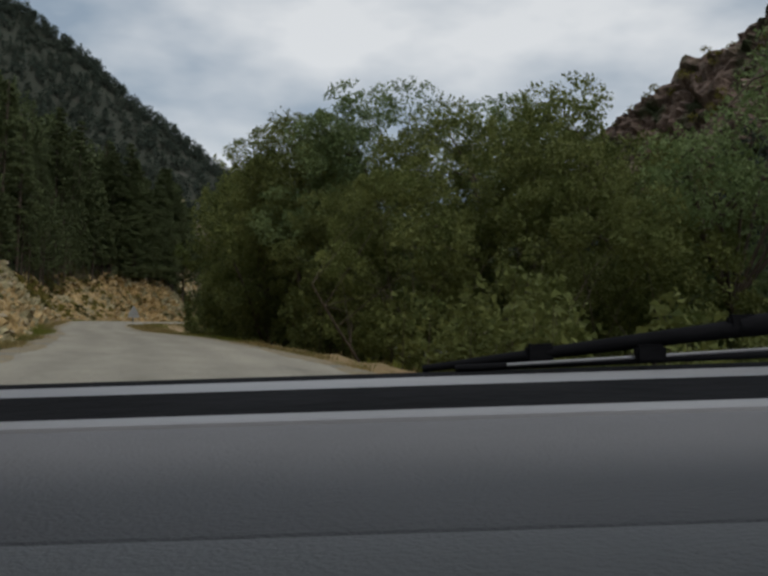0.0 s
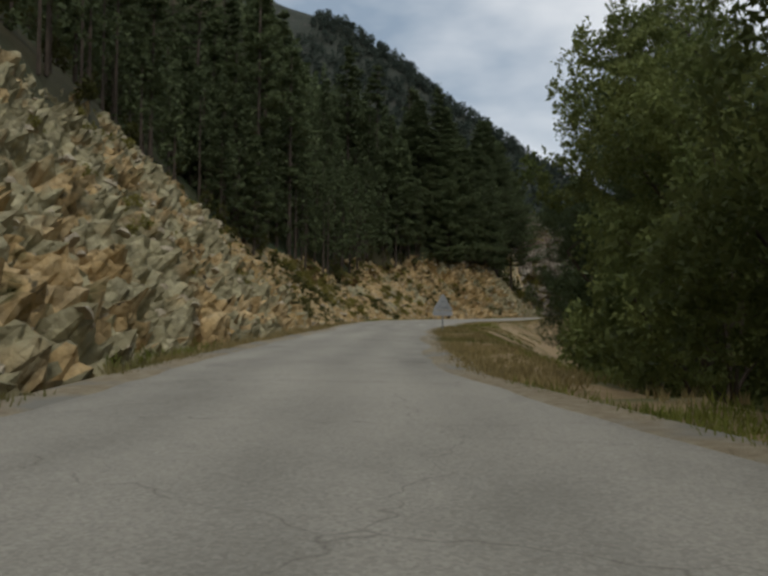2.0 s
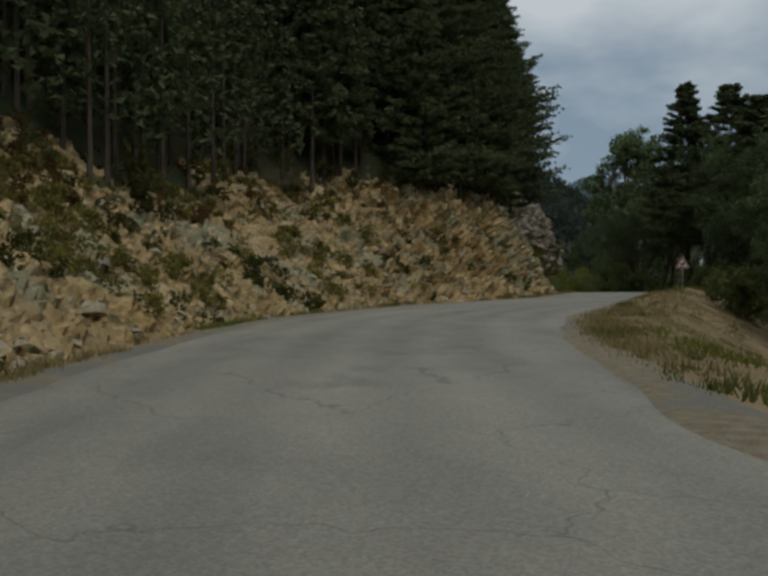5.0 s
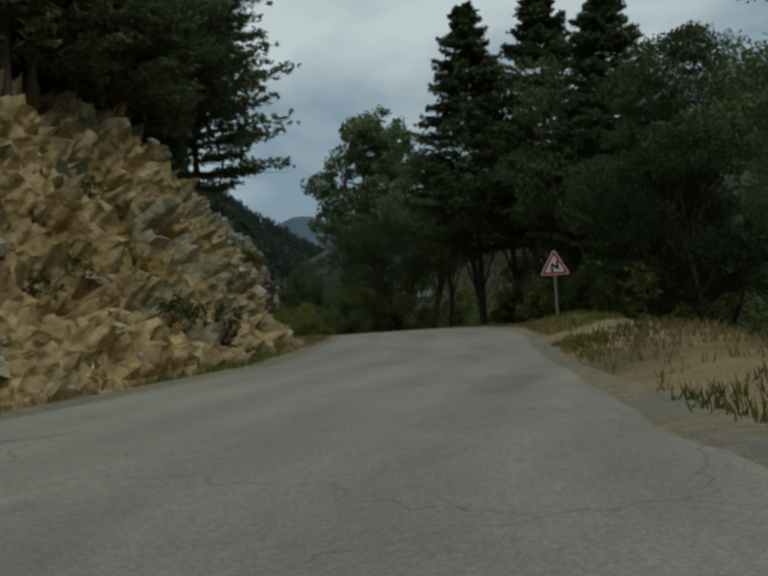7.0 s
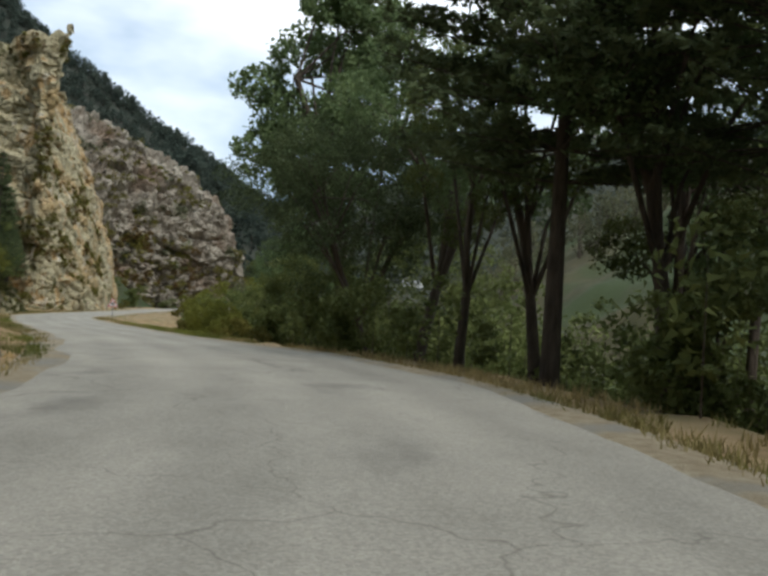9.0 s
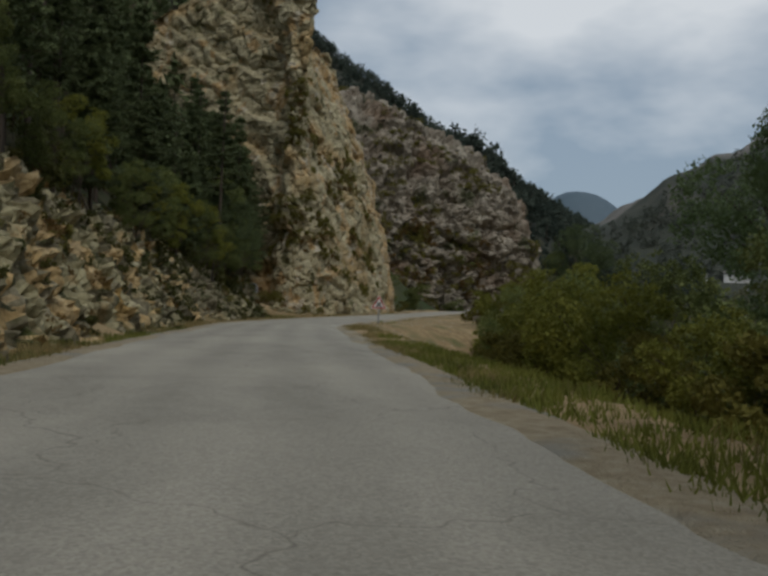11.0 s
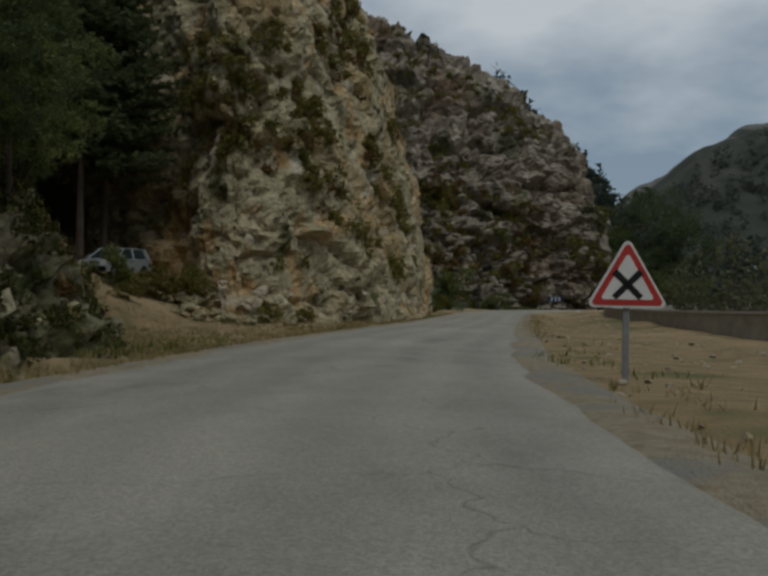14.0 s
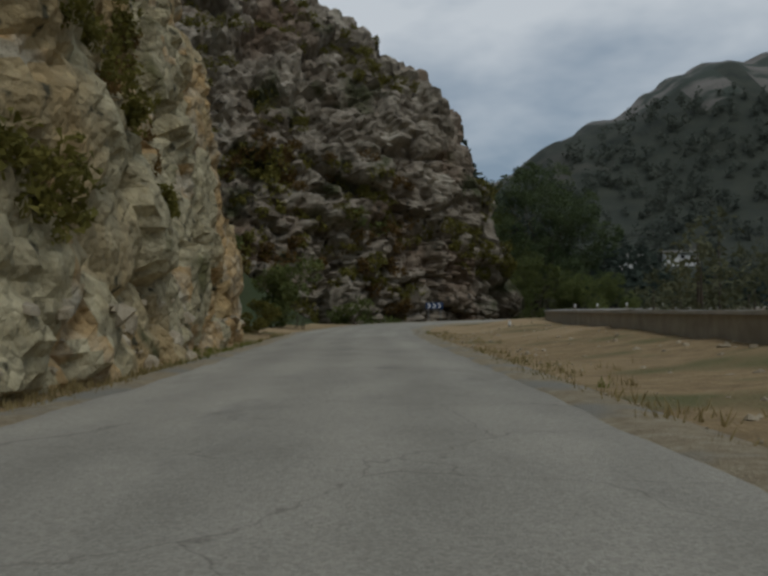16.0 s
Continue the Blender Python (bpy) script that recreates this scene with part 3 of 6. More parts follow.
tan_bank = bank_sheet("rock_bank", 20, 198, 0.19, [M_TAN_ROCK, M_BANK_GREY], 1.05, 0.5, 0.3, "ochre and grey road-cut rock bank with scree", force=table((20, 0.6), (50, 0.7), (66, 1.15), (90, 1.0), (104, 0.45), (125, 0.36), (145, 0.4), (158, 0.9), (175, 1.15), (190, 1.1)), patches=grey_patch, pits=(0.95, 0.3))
grey_bank = bank_sheet("rock_bank", 198, 324, 0.19, [M_BANK_GREY, M_MOSSY_SHADE_ROCK, M_TAN_ROCK, M_MOSSY_SHADE_ROCK], 1.2, 0.4, 0.26, "low grey broken rock wall beside the road", patches=mixed_patch, pits=(1.0, 0.3))


def cliff_sheet(name, foot, height, lean, step, mats, block, big, fine, label, top_back=14.0, crest=None, bow=1.25, facing=None, patches=None, ragged=0.0, strata=None, pits=None):
    """A cliff: foot is a line of places, the face leans back by lean metres a metre of height, the top runs back."""
    line = glide(foot, step)
    slope = lean if callable(lean) else (lambda hc, u: lean)
    nz = int(height * math.hypot(1, min(0.8, slope(height, 0.3))) / step)
    nb = int(top_back / (step * 1.6))
    tan = np.gradient(line[:, :2], axis=0)
    for _ in range(6):
        tan[1:-1] = (tan[:-2] + tan[1:-1] + tan[2:]) / 3
    tan /= np.linalg.norm(tan, axis=1)[:, None]
    base = np.zeros((len(line), nz + nb, 3))
    for i, p in enumerate(line):
        back = np.array(facing or (-tan[i, 1], tan[i, 0]))
        u = i / (len(line) - 1)
        hc = height * (crest(u) if crest else 1.0) * (1 + ragged * noise.fractal(Vector((p[0] * 0.14, p[1] * 0.14, 3.0)), 1.0, 2.0, 3))
        for j in range(nz + nb):
            if j < nz:
                v = j / (nz - 1)
                off, z = slope(hc, u) * hc * v ** bow, hc * v
            else:
                w = (j - nz + 1) * step * 1.6
                off, z = slope(hc, u) * hc + w, hc + w * 0.3
            base[i, j] = (p[0] + back[0] * off, p[1] + back[1] * off, p[2] - 1.0 + z)
    return rock_sheet(name, base, mats, block, big, fine, label, patches=(lambda i, p: patches(line[i], p)) if patches else None, strata=strata, pits=pits)


near_foot = [(-101, 326, -3.4), (-92, 325.8, -3.4), (-84, 325.2, -3.6), (-79.8, 323, -4.0), (-77.6, 319.6, -4.6), (-75.0, 318.8, -5.0), (-72.4, 322.6, -5.2), (-70.9, 330, -5.4), (-70.6, 337, -5.6), (-70.9, 344, -5.7), (-71.9, 354, -5.9), (-73.4, 364, -6), (-78.5, 371, -6), (-90, 376, -6), (-106, 380, -6)]


nose_lean = table((0, 0.06), (0.2, 0.1), (0.27, 0.2), (0.34, 0.36), (0.5, 0.38), (0.64, 0.36), (0.72, 0.3), (1, 0.25))


def orange_patch(foot, p):
    """Rust-orange streaks down the spur's nose."""
    nose = math.exp(-((foot[1] - 361.0) / 5.5) ** 2)
    return int(nose + 0.7 * noise.fractal(Vector((p.x * 0.5, p.y * 0.5, p.z * 0.12)), 1.0, 2.0, 3) > 0.48 or noise.fractal(p * 0.3, 1.0, 2.0, 4) > 0.36)


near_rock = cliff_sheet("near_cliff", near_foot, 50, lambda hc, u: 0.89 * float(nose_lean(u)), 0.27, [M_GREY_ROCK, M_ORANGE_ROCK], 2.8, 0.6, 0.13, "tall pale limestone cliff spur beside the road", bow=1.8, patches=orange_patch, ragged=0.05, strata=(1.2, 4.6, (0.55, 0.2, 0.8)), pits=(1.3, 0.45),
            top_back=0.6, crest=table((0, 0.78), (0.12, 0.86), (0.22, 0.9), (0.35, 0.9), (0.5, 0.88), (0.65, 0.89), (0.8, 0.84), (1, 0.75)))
far_foot = [(-110, 404, -6), (-98, 404, -6), (-88, 408, -6), (-77, 413, -6), (-66, 420, -6), (-60, 425, -6), (-57, 428.5, -6), (-55, 431, -6), (-52, 434, -6)]
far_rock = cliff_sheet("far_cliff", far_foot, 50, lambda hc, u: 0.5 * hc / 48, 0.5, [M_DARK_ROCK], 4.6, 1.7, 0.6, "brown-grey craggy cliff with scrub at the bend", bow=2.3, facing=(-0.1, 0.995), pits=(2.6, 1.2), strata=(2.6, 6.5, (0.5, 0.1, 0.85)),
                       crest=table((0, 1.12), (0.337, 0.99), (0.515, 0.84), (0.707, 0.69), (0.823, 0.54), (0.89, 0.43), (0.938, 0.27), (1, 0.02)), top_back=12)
red_foot = [(26, 178, 8), (33, 158, 8), (43, 138, 8), (51, 120, 8), (57, 96, 8)]
red_rock = cliff_sheet("red_cliff", red_foot, 60, 0.45, 0.9, [M_RED_ROCK], 3.5, 1.8, 0.7, "reddish bare cliff across the river",
            crest=table((0, 0.5), (0.35, 0.72), (0.7, 1.0), (1, 1.2)), top_back=30)

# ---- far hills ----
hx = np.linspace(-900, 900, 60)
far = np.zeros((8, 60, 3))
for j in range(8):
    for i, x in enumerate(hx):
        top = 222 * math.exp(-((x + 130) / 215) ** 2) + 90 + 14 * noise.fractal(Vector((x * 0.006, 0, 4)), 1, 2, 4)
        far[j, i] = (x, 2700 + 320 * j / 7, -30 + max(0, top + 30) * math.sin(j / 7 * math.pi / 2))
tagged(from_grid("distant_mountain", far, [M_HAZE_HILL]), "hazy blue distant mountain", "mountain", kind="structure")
left_crest = table((-1100, 760), (-825, 655), (-650, 520), (-588, 465), (-520, 420), (-455, 372), (-390, 320), (-240, 228), (-150, 168), (-108, 142), (-60, 104), (60, 40), (200, -40))


def mountain_height(x, y):
    """The tall wooded mountain that closes the valley."""
    v = min(1.0, max(0.0, (y - 1150) / 850))
    rough = noise.fractal(Vector((x * 0.008, y * 0.008, 2.0)), 1.0, 2.0, 5)
    fall = max(0.0, y - 2000) * 0.8
    return -60 + (float(left_crest(x)) + 60) * v ** 0.9 * (1 + 0.16 * rough * (1 - v)) + 6 * rough - fall


slope = np.zeros((110, 70, 3))
for i, x in enumerate(np.linspace(-1150, 220, 110)):
    for j, y in enumerate(np.linspace(1150, 2250, 70)):
        slope[i, j] = (x, y, mountain_height(x, y))
tagged(from_grid("wooded_mountain", slope[::-1], [M_MOUNTAIN]), "tall dark wooded mountain closing the valley", "mountain", kind="structure")


# ---- trees ----
def limb(verts, faces, a, b, ra, rb, sides=6):
    """A tapered round piece from a to b, added to the lists."""
    a, b = Vector(a), Vector(b)
    q = (b - a).to_track_quat("Z", "Y")
    k = len(verts)
    for p, r in ((a, ra), (b, rb)):
        for i in range(sides):
            w = 2 * math.pi * i / sides
            verts.append(p + q @ Vector((r * math.cos(w), r * math.sin(w), 0)))
    for i in range(sides):
        j = (i + 1) % sides
        faces.append((k + i, k + j, k + sides + j, k + sides + i))


def leaf_cloud(places, size, rng, flat=0.0, long=1.7, count=2):
    """Pointed leaf blades about the places: arrays of verts and faces."""
    n = len(places) * count
    c = np.repeat(places, count, axis=0) + np.clip(rng.normal(0, 1, (n, 3)), -1.4, 1.4) * size * 0.55
    u = rng.normal(0, 1, (n, 3))
    u[:, 2] = u[:, 2] * (1 - flat) - 0.25
    u /= np.linalg.norm(u, axis=1)[:, None]
    w = np.cross(u, rng.normal(0, 1, (n, 3)))
    w /= np.maximum(1e-6, np.linalg.norm(w, axis=1))[:, None]
    sz = size * rng.uniform(0.6, 1.3, (n, 1))
    skew = rng.uniform(-0.35, 0.1, (n, 1))
    a, d = c - u * sz * long * 0.5, c + u * sz * long * 0.5
    b = c + w * sz * 0.85 + u * sz * long * skew
    verts = np.stack([a, b, d], 1).reshape(-1, 3)
    faces = np.arange(n * 3).reshape(-1, 3)
    return verts, faces


def build_broadleaf(name, mat, height, spread, lobes, per_lobe, leaf, seed, clear=0.2, lean=0.0, leaves_per=2, label="", category="tree"):
    rng = np.random.default_rng(seed)
    root = new(name)
    tv, tf = [], []
    stems = 1 if clear > 0.15 else 4
    tips = []
    for st in range(stems):
        a = Vector((0, 0, -0.3)) if stems == 1 else Vector((rng.normal(0, 0.25), rng.normal(0, 0.25), -0.3))
        r = 0.02 * height / (1 if stems == 1 else 2.2)
        d = Vector((lean + rng.normal(0, 0.08), rng.normal(0, 0.08), 1)) if stems == 1 else Vector((rng.normal(0, 0.3), rng.normal(0, 0.3), 1))
        for k in range(5):
            b = a + d * (height * (0.15 if stems == 1 else 0.085))
            limb(tv, tf, a, b, r, r * 0.8)
            a, r = b, r * 0.8
            d = d + Vector((rng.normal(0, 0.12), rng.normal(0, 0.12), 0))
            if k >= 1:
                tips.append((a.copy(), r))
    cloud = []
    for k in range(lobes):
        th, v = rng.uniform(0, 2 * math.pi), (k + 0.5) / lobes
        z = height * (clear + (1 - clear) * (0.08 + 0.86 * v))
        wide = spread * math.sin(math.pi * (0.16 + 0.80 * v)) ** 0.7
        rad = wide * rng.uniform(0.45, 0.95)
        c = np.array([rad * math.cos(th) + lean * z * 0.9, rad * math.sin(th), z])
        src, sr = tips[rng.integers(len(tips))]
        mid = (src + Vector(c)) / 2 + Vector((0, 0, 0.05 * height))
        limb(tv, tf, src, mid, sr * 0.5, sr * 0.32, 5)
        limb(tv, tf, mid, Vector(c), sr * 0.32, 0.012, 4)
        lr = np.array([1.0, 1.0, 0.72]) * spread * rng.uniform(0.26, 0.46)
        p = rng.normal(0, 1, (per_lobe, 3))
        p /= np.linalg.norm(p, axis=1)[:, None]
        p *= rng.uniform(0.35, 1.05, (per_lobe, 1)) ** 0.6
        # clumps inside the lobe leave gaps between them
        knots = rng.normal(0, 0.5, (9, 3))
        near_knot = knots[np.argmin(((p[:, None] - knots[None]) ** 2).sum(2), axis=1)]
        p = p * 0.72 + near_knot * 0.36
        cloud.append(c + p * lr)
    cloud = np.concatenate(cloud)
    cloud = cloud[cloud[:, 2] > 0.05 * height * (1 if clear < 0.15 else 1.6)]
    mesh_of("trunk", tv, tf, M_BARK, root, True)
    v, f = leaf_cloud(cloud, leaf, rng, count=leaves_per)
    mesh_of("crown", v.tolist(), f.tolist(), mat, root)
    return tagged(root, label, category)


def build_pine(name, height, seed, clear=0.3, wide=0.2, label="", tufts=8, mat=None, dense=0, needle=0.1, blades=4):
    rng = np.random.default_rng(seed)
    root = new(name)
    tv, tf = [], []
    a, r = Vector((0, 0, -0.4)), 0.013 * height
    bend = rng.normal(0, 0.012, 2)
    spine = []
    for k in range(8):
        b = Vector((bend[0] * (k + 1) ** 1.3, bend[1] * (k + 1) ** 1.3, height * (k + 1) / 8.2))
        limb(tv, tf, a, b, r, r * 0.82, 7)
        spine.append(b.copy())
        a, r = b, r * 0.82
    pts = []
    z = clear * height
    while z < height * 0.99:
        v = (z / height - clear) / (1 - clear)
        reach = wide * height * (0.07 + 0.93 * (1 - v) ** (0.95 if dense else 0.85)) * (0.6 + 0.4 * min(1, v * 5))
        c = Vector((0, 0, z))
        for w in range(int(rng.integers(4, 6)) + dense):
            th = rng.uniform(0, 2 * math.pi)
            ln = reach * rng.uniform(0.55, 1.15)
            tip = c + Vector((math.cos(th) * ln, math.sin(th) * ln, ln * rng.uniform(-0.12, 0.28)))
            limb(tv, tf, c, tip, 0.035, 0.01, 3)
            out, side = Vector((math.cos(th), math.sin(th), 0)), Vector((-math.sin(th), math.cos(th), 0))
            for k in range(tufts):
                # short side twigs make each branch a flat spray
                u = 0.25 + 0.75 * (k + rng.uniform(0, 1)) / tufts
                stem = c.lerp(tip, u) + Vector((0, 0, 0.1 * ln * u * u))
                twig = (side * rng.choice((-1, 1)) + out * 0.7) * (0.34 * ln * (1.1 - 0.75 * u) * rng.uniform(0.4, 1.0))
                for e in (0.0, 0.5, 1.0):
                    pts.append(np.array(stem + twig * e) + np.clip(rng.normal(0, 1, 3), -1.2, 1.2) * [0.1, 0.1, 0.05])
        z += height * rng.uniform(0.028, 0.05) * (0.8 - 0.45 * v if dense else 1)
    pts.append(np.array([0, 0, height * 0.99]))
    mesh_of("trunk", tv, tf, M_BARK, root, True)
    v, f = leaf_cloud(np.array(pts), needle, rng, flat=0.5, long=3.4, count=blades)
    mesh_of("crown", v.tolist(), f.tolist(), mat or M_NEEDLE, root)
    return tagged(root, label, "tree")


class Nursery:
    """Keeps the first tree of each kind, and copies it for the next."""

    def __init__(self, makers, group):
        self.makers, self.group, self.first = makers, group, {}

    def plant(self, k, x, y, z, turn, size):
        k = k % len(self.makers)
        m = Matrix.LocRotScale((x, y, z), Euler((0, 0, radians(turn))), (size, size, size))
        if k in self.first:
            return copy_thing(self.first[k], m)
        ob = self.makers[k]()
        tagged(ob, group=self.group)
        ob.matrix_basis = m
        # the first tree stays unscaled, so that copies keep their size
        self.first[k] = ob
        ob.matrix_basis = Matrix.LocRotScale((x, y, z), Euler((0, 0, radians(turn))), None)
        return ob


def ground_at(x, y):
    return float(ground_height(np.array([x]), np.array([y]))[0][0])


pines = Nursery([
    lambda: build_pine("pine_tree", 13, 1, 0.35, 0.17, "tall dark pine with a bare lower trunk"),
    lambda: build_pine("pine_tree", 11, 2, 0.25, 0.19, "dark green pine on the slope"),
    lambda: build_pine("pine_tree", 14, 3, 0.42, 0.15, "slender dark pine with a bare lower trunk"),
    lambda: build_pine("pine_tree", 9, 4, 0.12, 0.22, "bushy dark green pine on the slope")], "pines on the left slope")
rng = np.random.default_rng(12)
cand = []
while len(cand) < 190:
    s, d = rng.uniform(35, 330), rng.uniform(0, 24)
    g = bank_gap(s) + bank_height(s) / bank_slope(s) + 0.8
    n = left_edge(s) - g - d
    if 184 < s < 203 and d < 6 or s > 318 and d < 25:
        continue
    cand.append((s, n))
P = [along(s, n) for s, n in cand]
zz = ground_height(np.array([p.x for p in P]), np.array([p.y for p in P]))[0]
for i, (p, z) in enumerate(zip(P, zz)):
    pines.plant(int(rng.integers(4)), p.x, p.y, z, rng.uniform(0, 360), rng.uniform(0.75, 1.2))


def far_wood(name, places, seed, mat, hlo, hhi, label, cone=True, tufts=34, leaf=0.85, stem=0.13, per=2):
    """A wood too far off to count: joined small trees of tufts on stems."""
    rng = np.random.default_rng(seed)
    pts, tv, tf = [], [], []
    for x, y, z in places:
        h = rng.uniform(hlo, hhi)
        limb(tv, tf, (x, y, z - 0.3), (x, y, z + h * 0.8), stem, stem * 0.25, 4)
        k = tufts
        v = rng.uniform(0, 1, k)
        w = h * (0.2 * (1 - v) + 0.02) if cone else h * 0.32 * np.sin(math.pi * (0.1 + 0.85 * v))
        th = rng.uniform(0, 2 * math.pi, k)
        rr = w * rng.uniform(0.4, 1.1, k)
        pts.append(np.stack([x + rr * np.cos(th), y + rr * np.sin(th), z + h * (0.2 + 0.8 * v)], 1))
    v, f = leaf_cloud(np.concatenate(pts), leaf, rng, flat=0.3, long=1.9, count=per)
    root = new(name)
    mesh_of("foliage", v.tolist(), f.tolist(), mat, root)
    mesh_of("stems", tv, tf, M_BARK, root)
    return tagged(root, label, "woods", kind="stuff")


rng = np.random.default_rng(15)
spots = []
while len(spots) < 1000:
    s, d = rng.uniform(20, 330), rng.uniform(2.2, 34)
    if 184 < s < 203 and d < 8 or s > 318 and d < 25:
        continue
    p = along(s, left_edge(s) - bank_gap(s) - bank_height(s) / bank_slope(s) - d)
    spots.append((p.x, p.y))
zz = ground_height(np.array([p[0] for p in spots]), np.array([p[1] for p in spots]))[0]
while len(spots) < 1300:
    s, d = rng.uniform(108, 168), rng.uniform(1.5, 16)
    p = along(s, left_edge(s) - bank_gap(s) - bank_height(s) / bank_slope(s) - d)
    spots.append((p.x, p.y))
zz = ground_height(np.array([p[0] for p in spots]), np.array([p[1] for p in spots]))[0]
far_wood("pine_thicket", [(x, y, z) for (x, y), z in zip(spots, zz)], 16, M_NEEDLE, 5, 12, "dense dark thicket of young pines on the slope", tufts=72, leaf=0.22, per=5)
spots = []
while len(spots) < 900:
    s, d = rng.uniform(20, 330), rng.uniform(-0.5, 30) 
    if s > 318 and d < 25:
        continue
    p = along(s, left_edge(s) - bank_gap(s) - bank_height(s) / bank_slope(s) - d)
    spots.append((p.x, p.y))
zz = ground_height(np.array([p[0] for p in spots]), np.array([p[1] for p in spots]))[0]
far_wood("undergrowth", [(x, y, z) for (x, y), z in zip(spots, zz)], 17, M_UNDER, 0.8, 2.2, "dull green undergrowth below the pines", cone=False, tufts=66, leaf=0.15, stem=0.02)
rng = np.random.default_rng(5)
spots = []
while len(spots) < 1500:
    s, d = rng.uniform(0, 420), rng.uniform(30, 130)
    p = along(s, left_edge(s) - bank_gap(s) - bank_height(s) / bank_slope(s) - d)
    spots.append((p.x, p.y))
spots += [(rng.uniform(-135, -90), rng.uniform(326, 385)) for _ in range(240)]
zz = ground_height(np.array([p[0] for p in spots]), np.array([p[1] for p in spots]))[0]
far_wood("far_pines", [(x, y, z) for (x, y), z in zip(spots, zz)], 6, M_NEEDLE, 8, 13, "dense dark pine wood covering the upper slope")
spots = []
while len(spots) < 1300:
    x, y = rng.uniform(20, 420), rng.uniform(60, 900)
    spots.append((x, y))
spots += [(rng.uniform(24, 100), rng.uniform(15, 140)) for _ in range(420)]
zz, ss_, nn_, dl_, dr_ = ground_height(np.array([p[0] for p in spots]), np.array([p[1] for p in spots]))
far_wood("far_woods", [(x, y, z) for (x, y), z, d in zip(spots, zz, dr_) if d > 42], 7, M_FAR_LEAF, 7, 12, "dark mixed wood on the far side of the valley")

spots = []
while len(spots) < 130:
    p = along(rng.uniform(12, 62), rng.uniform(6.3, 13))
    spots.append((p.x, p.y))
for _ in range(110):
    p = along(rng.uniform(196, 246), rng.uniform(13, 27))
    spots.append((p.x, p.y))
while len(spots) < 990:
    s, n = rng.uniform(15, 262), rng.uniform(6.5, 30)
    if 62 < s < 160 and n < 13 or 176 < s < 186 and n < 9 or 190 < s < 224 and n < 15 and rng.uniform() < 0.6 or s > 222 and n < 10.5:
        continue
    p = along(s, n)
    spots.append((p.x, p.y))
zz = ground_height(np.array([p[0] for p in spots]), np.array([p[1] for p in spots]))[0]
far_wood("riverside_undergrowth", [(x, y, z) for (x, y), z in zip(spots, zz)], 18, M_LEAF, 1.2, 3.2, "tangled dark green undergrowth along the river side", cone=False, tufts=84, leaf=0.135, stem=0.02)
spots = []
while len(spots) < 150:
    p = along(rng.uniform(192, 268), rng.uniform(13.5, 25))
    spots.append((p.x, p.y))
zz = ground_height(np.array([p[0] for p in spots]), np.array([p[1] for p in spots]))[0]
far_wood("riverside_thicket", [(x, y, z) for (x, y), z in zip(spots, zz)], 38, M_LEAF, 3.5, 7.5, "tall green thicket of young trees at the river's edge", cone=False, tufts=170, leaf=0.17, stem=0.05, per=3)
spots = [(rng.uniform(-130, -5), rng.uniform(455, 560)) for _ in range(500)]
zz = ground_height(np.array([p[0] for p in spots]), np.array([p[1] for p in spots]))[0]
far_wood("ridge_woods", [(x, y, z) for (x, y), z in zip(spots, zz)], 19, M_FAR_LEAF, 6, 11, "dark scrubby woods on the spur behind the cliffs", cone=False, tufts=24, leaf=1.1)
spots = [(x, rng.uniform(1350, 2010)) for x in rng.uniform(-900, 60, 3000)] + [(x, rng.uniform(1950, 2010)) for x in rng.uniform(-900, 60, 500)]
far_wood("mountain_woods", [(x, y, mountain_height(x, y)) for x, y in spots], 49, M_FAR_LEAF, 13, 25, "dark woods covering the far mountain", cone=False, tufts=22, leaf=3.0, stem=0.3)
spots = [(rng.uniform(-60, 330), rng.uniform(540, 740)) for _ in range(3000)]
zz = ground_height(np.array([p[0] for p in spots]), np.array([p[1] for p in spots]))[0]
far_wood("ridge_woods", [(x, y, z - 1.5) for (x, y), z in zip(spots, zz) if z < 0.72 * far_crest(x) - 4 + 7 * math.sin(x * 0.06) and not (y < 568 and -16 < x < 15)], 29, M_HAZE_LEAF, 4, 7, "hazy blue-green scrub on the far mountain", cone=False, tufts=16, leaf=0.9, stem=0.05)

spots = [(rng.uniform(-50, 90), rng.uniform(312, 560)) for _ in range(1500)]
zz, ss_, nn_, dl_, dr_ = ground_height(np.array([p[0] for p in spots]), np.array([p[1] for p in spots]))
far_wood("valley_woods", [(x, y, z) for (x, y), z, d, k in zip(spots, zz, dr_, nn_) if ((k > 0 and d > 13) or (k < 0 and y > 433 and x > -53)) and not (y > 485 and -26 < x < 13)], 20, M_VALLEY_LEAF, 4.5, 9.5,
         "dark leafy woods beyond the parapet", cone=False, tufts=80, leaf=0.25, per=3)

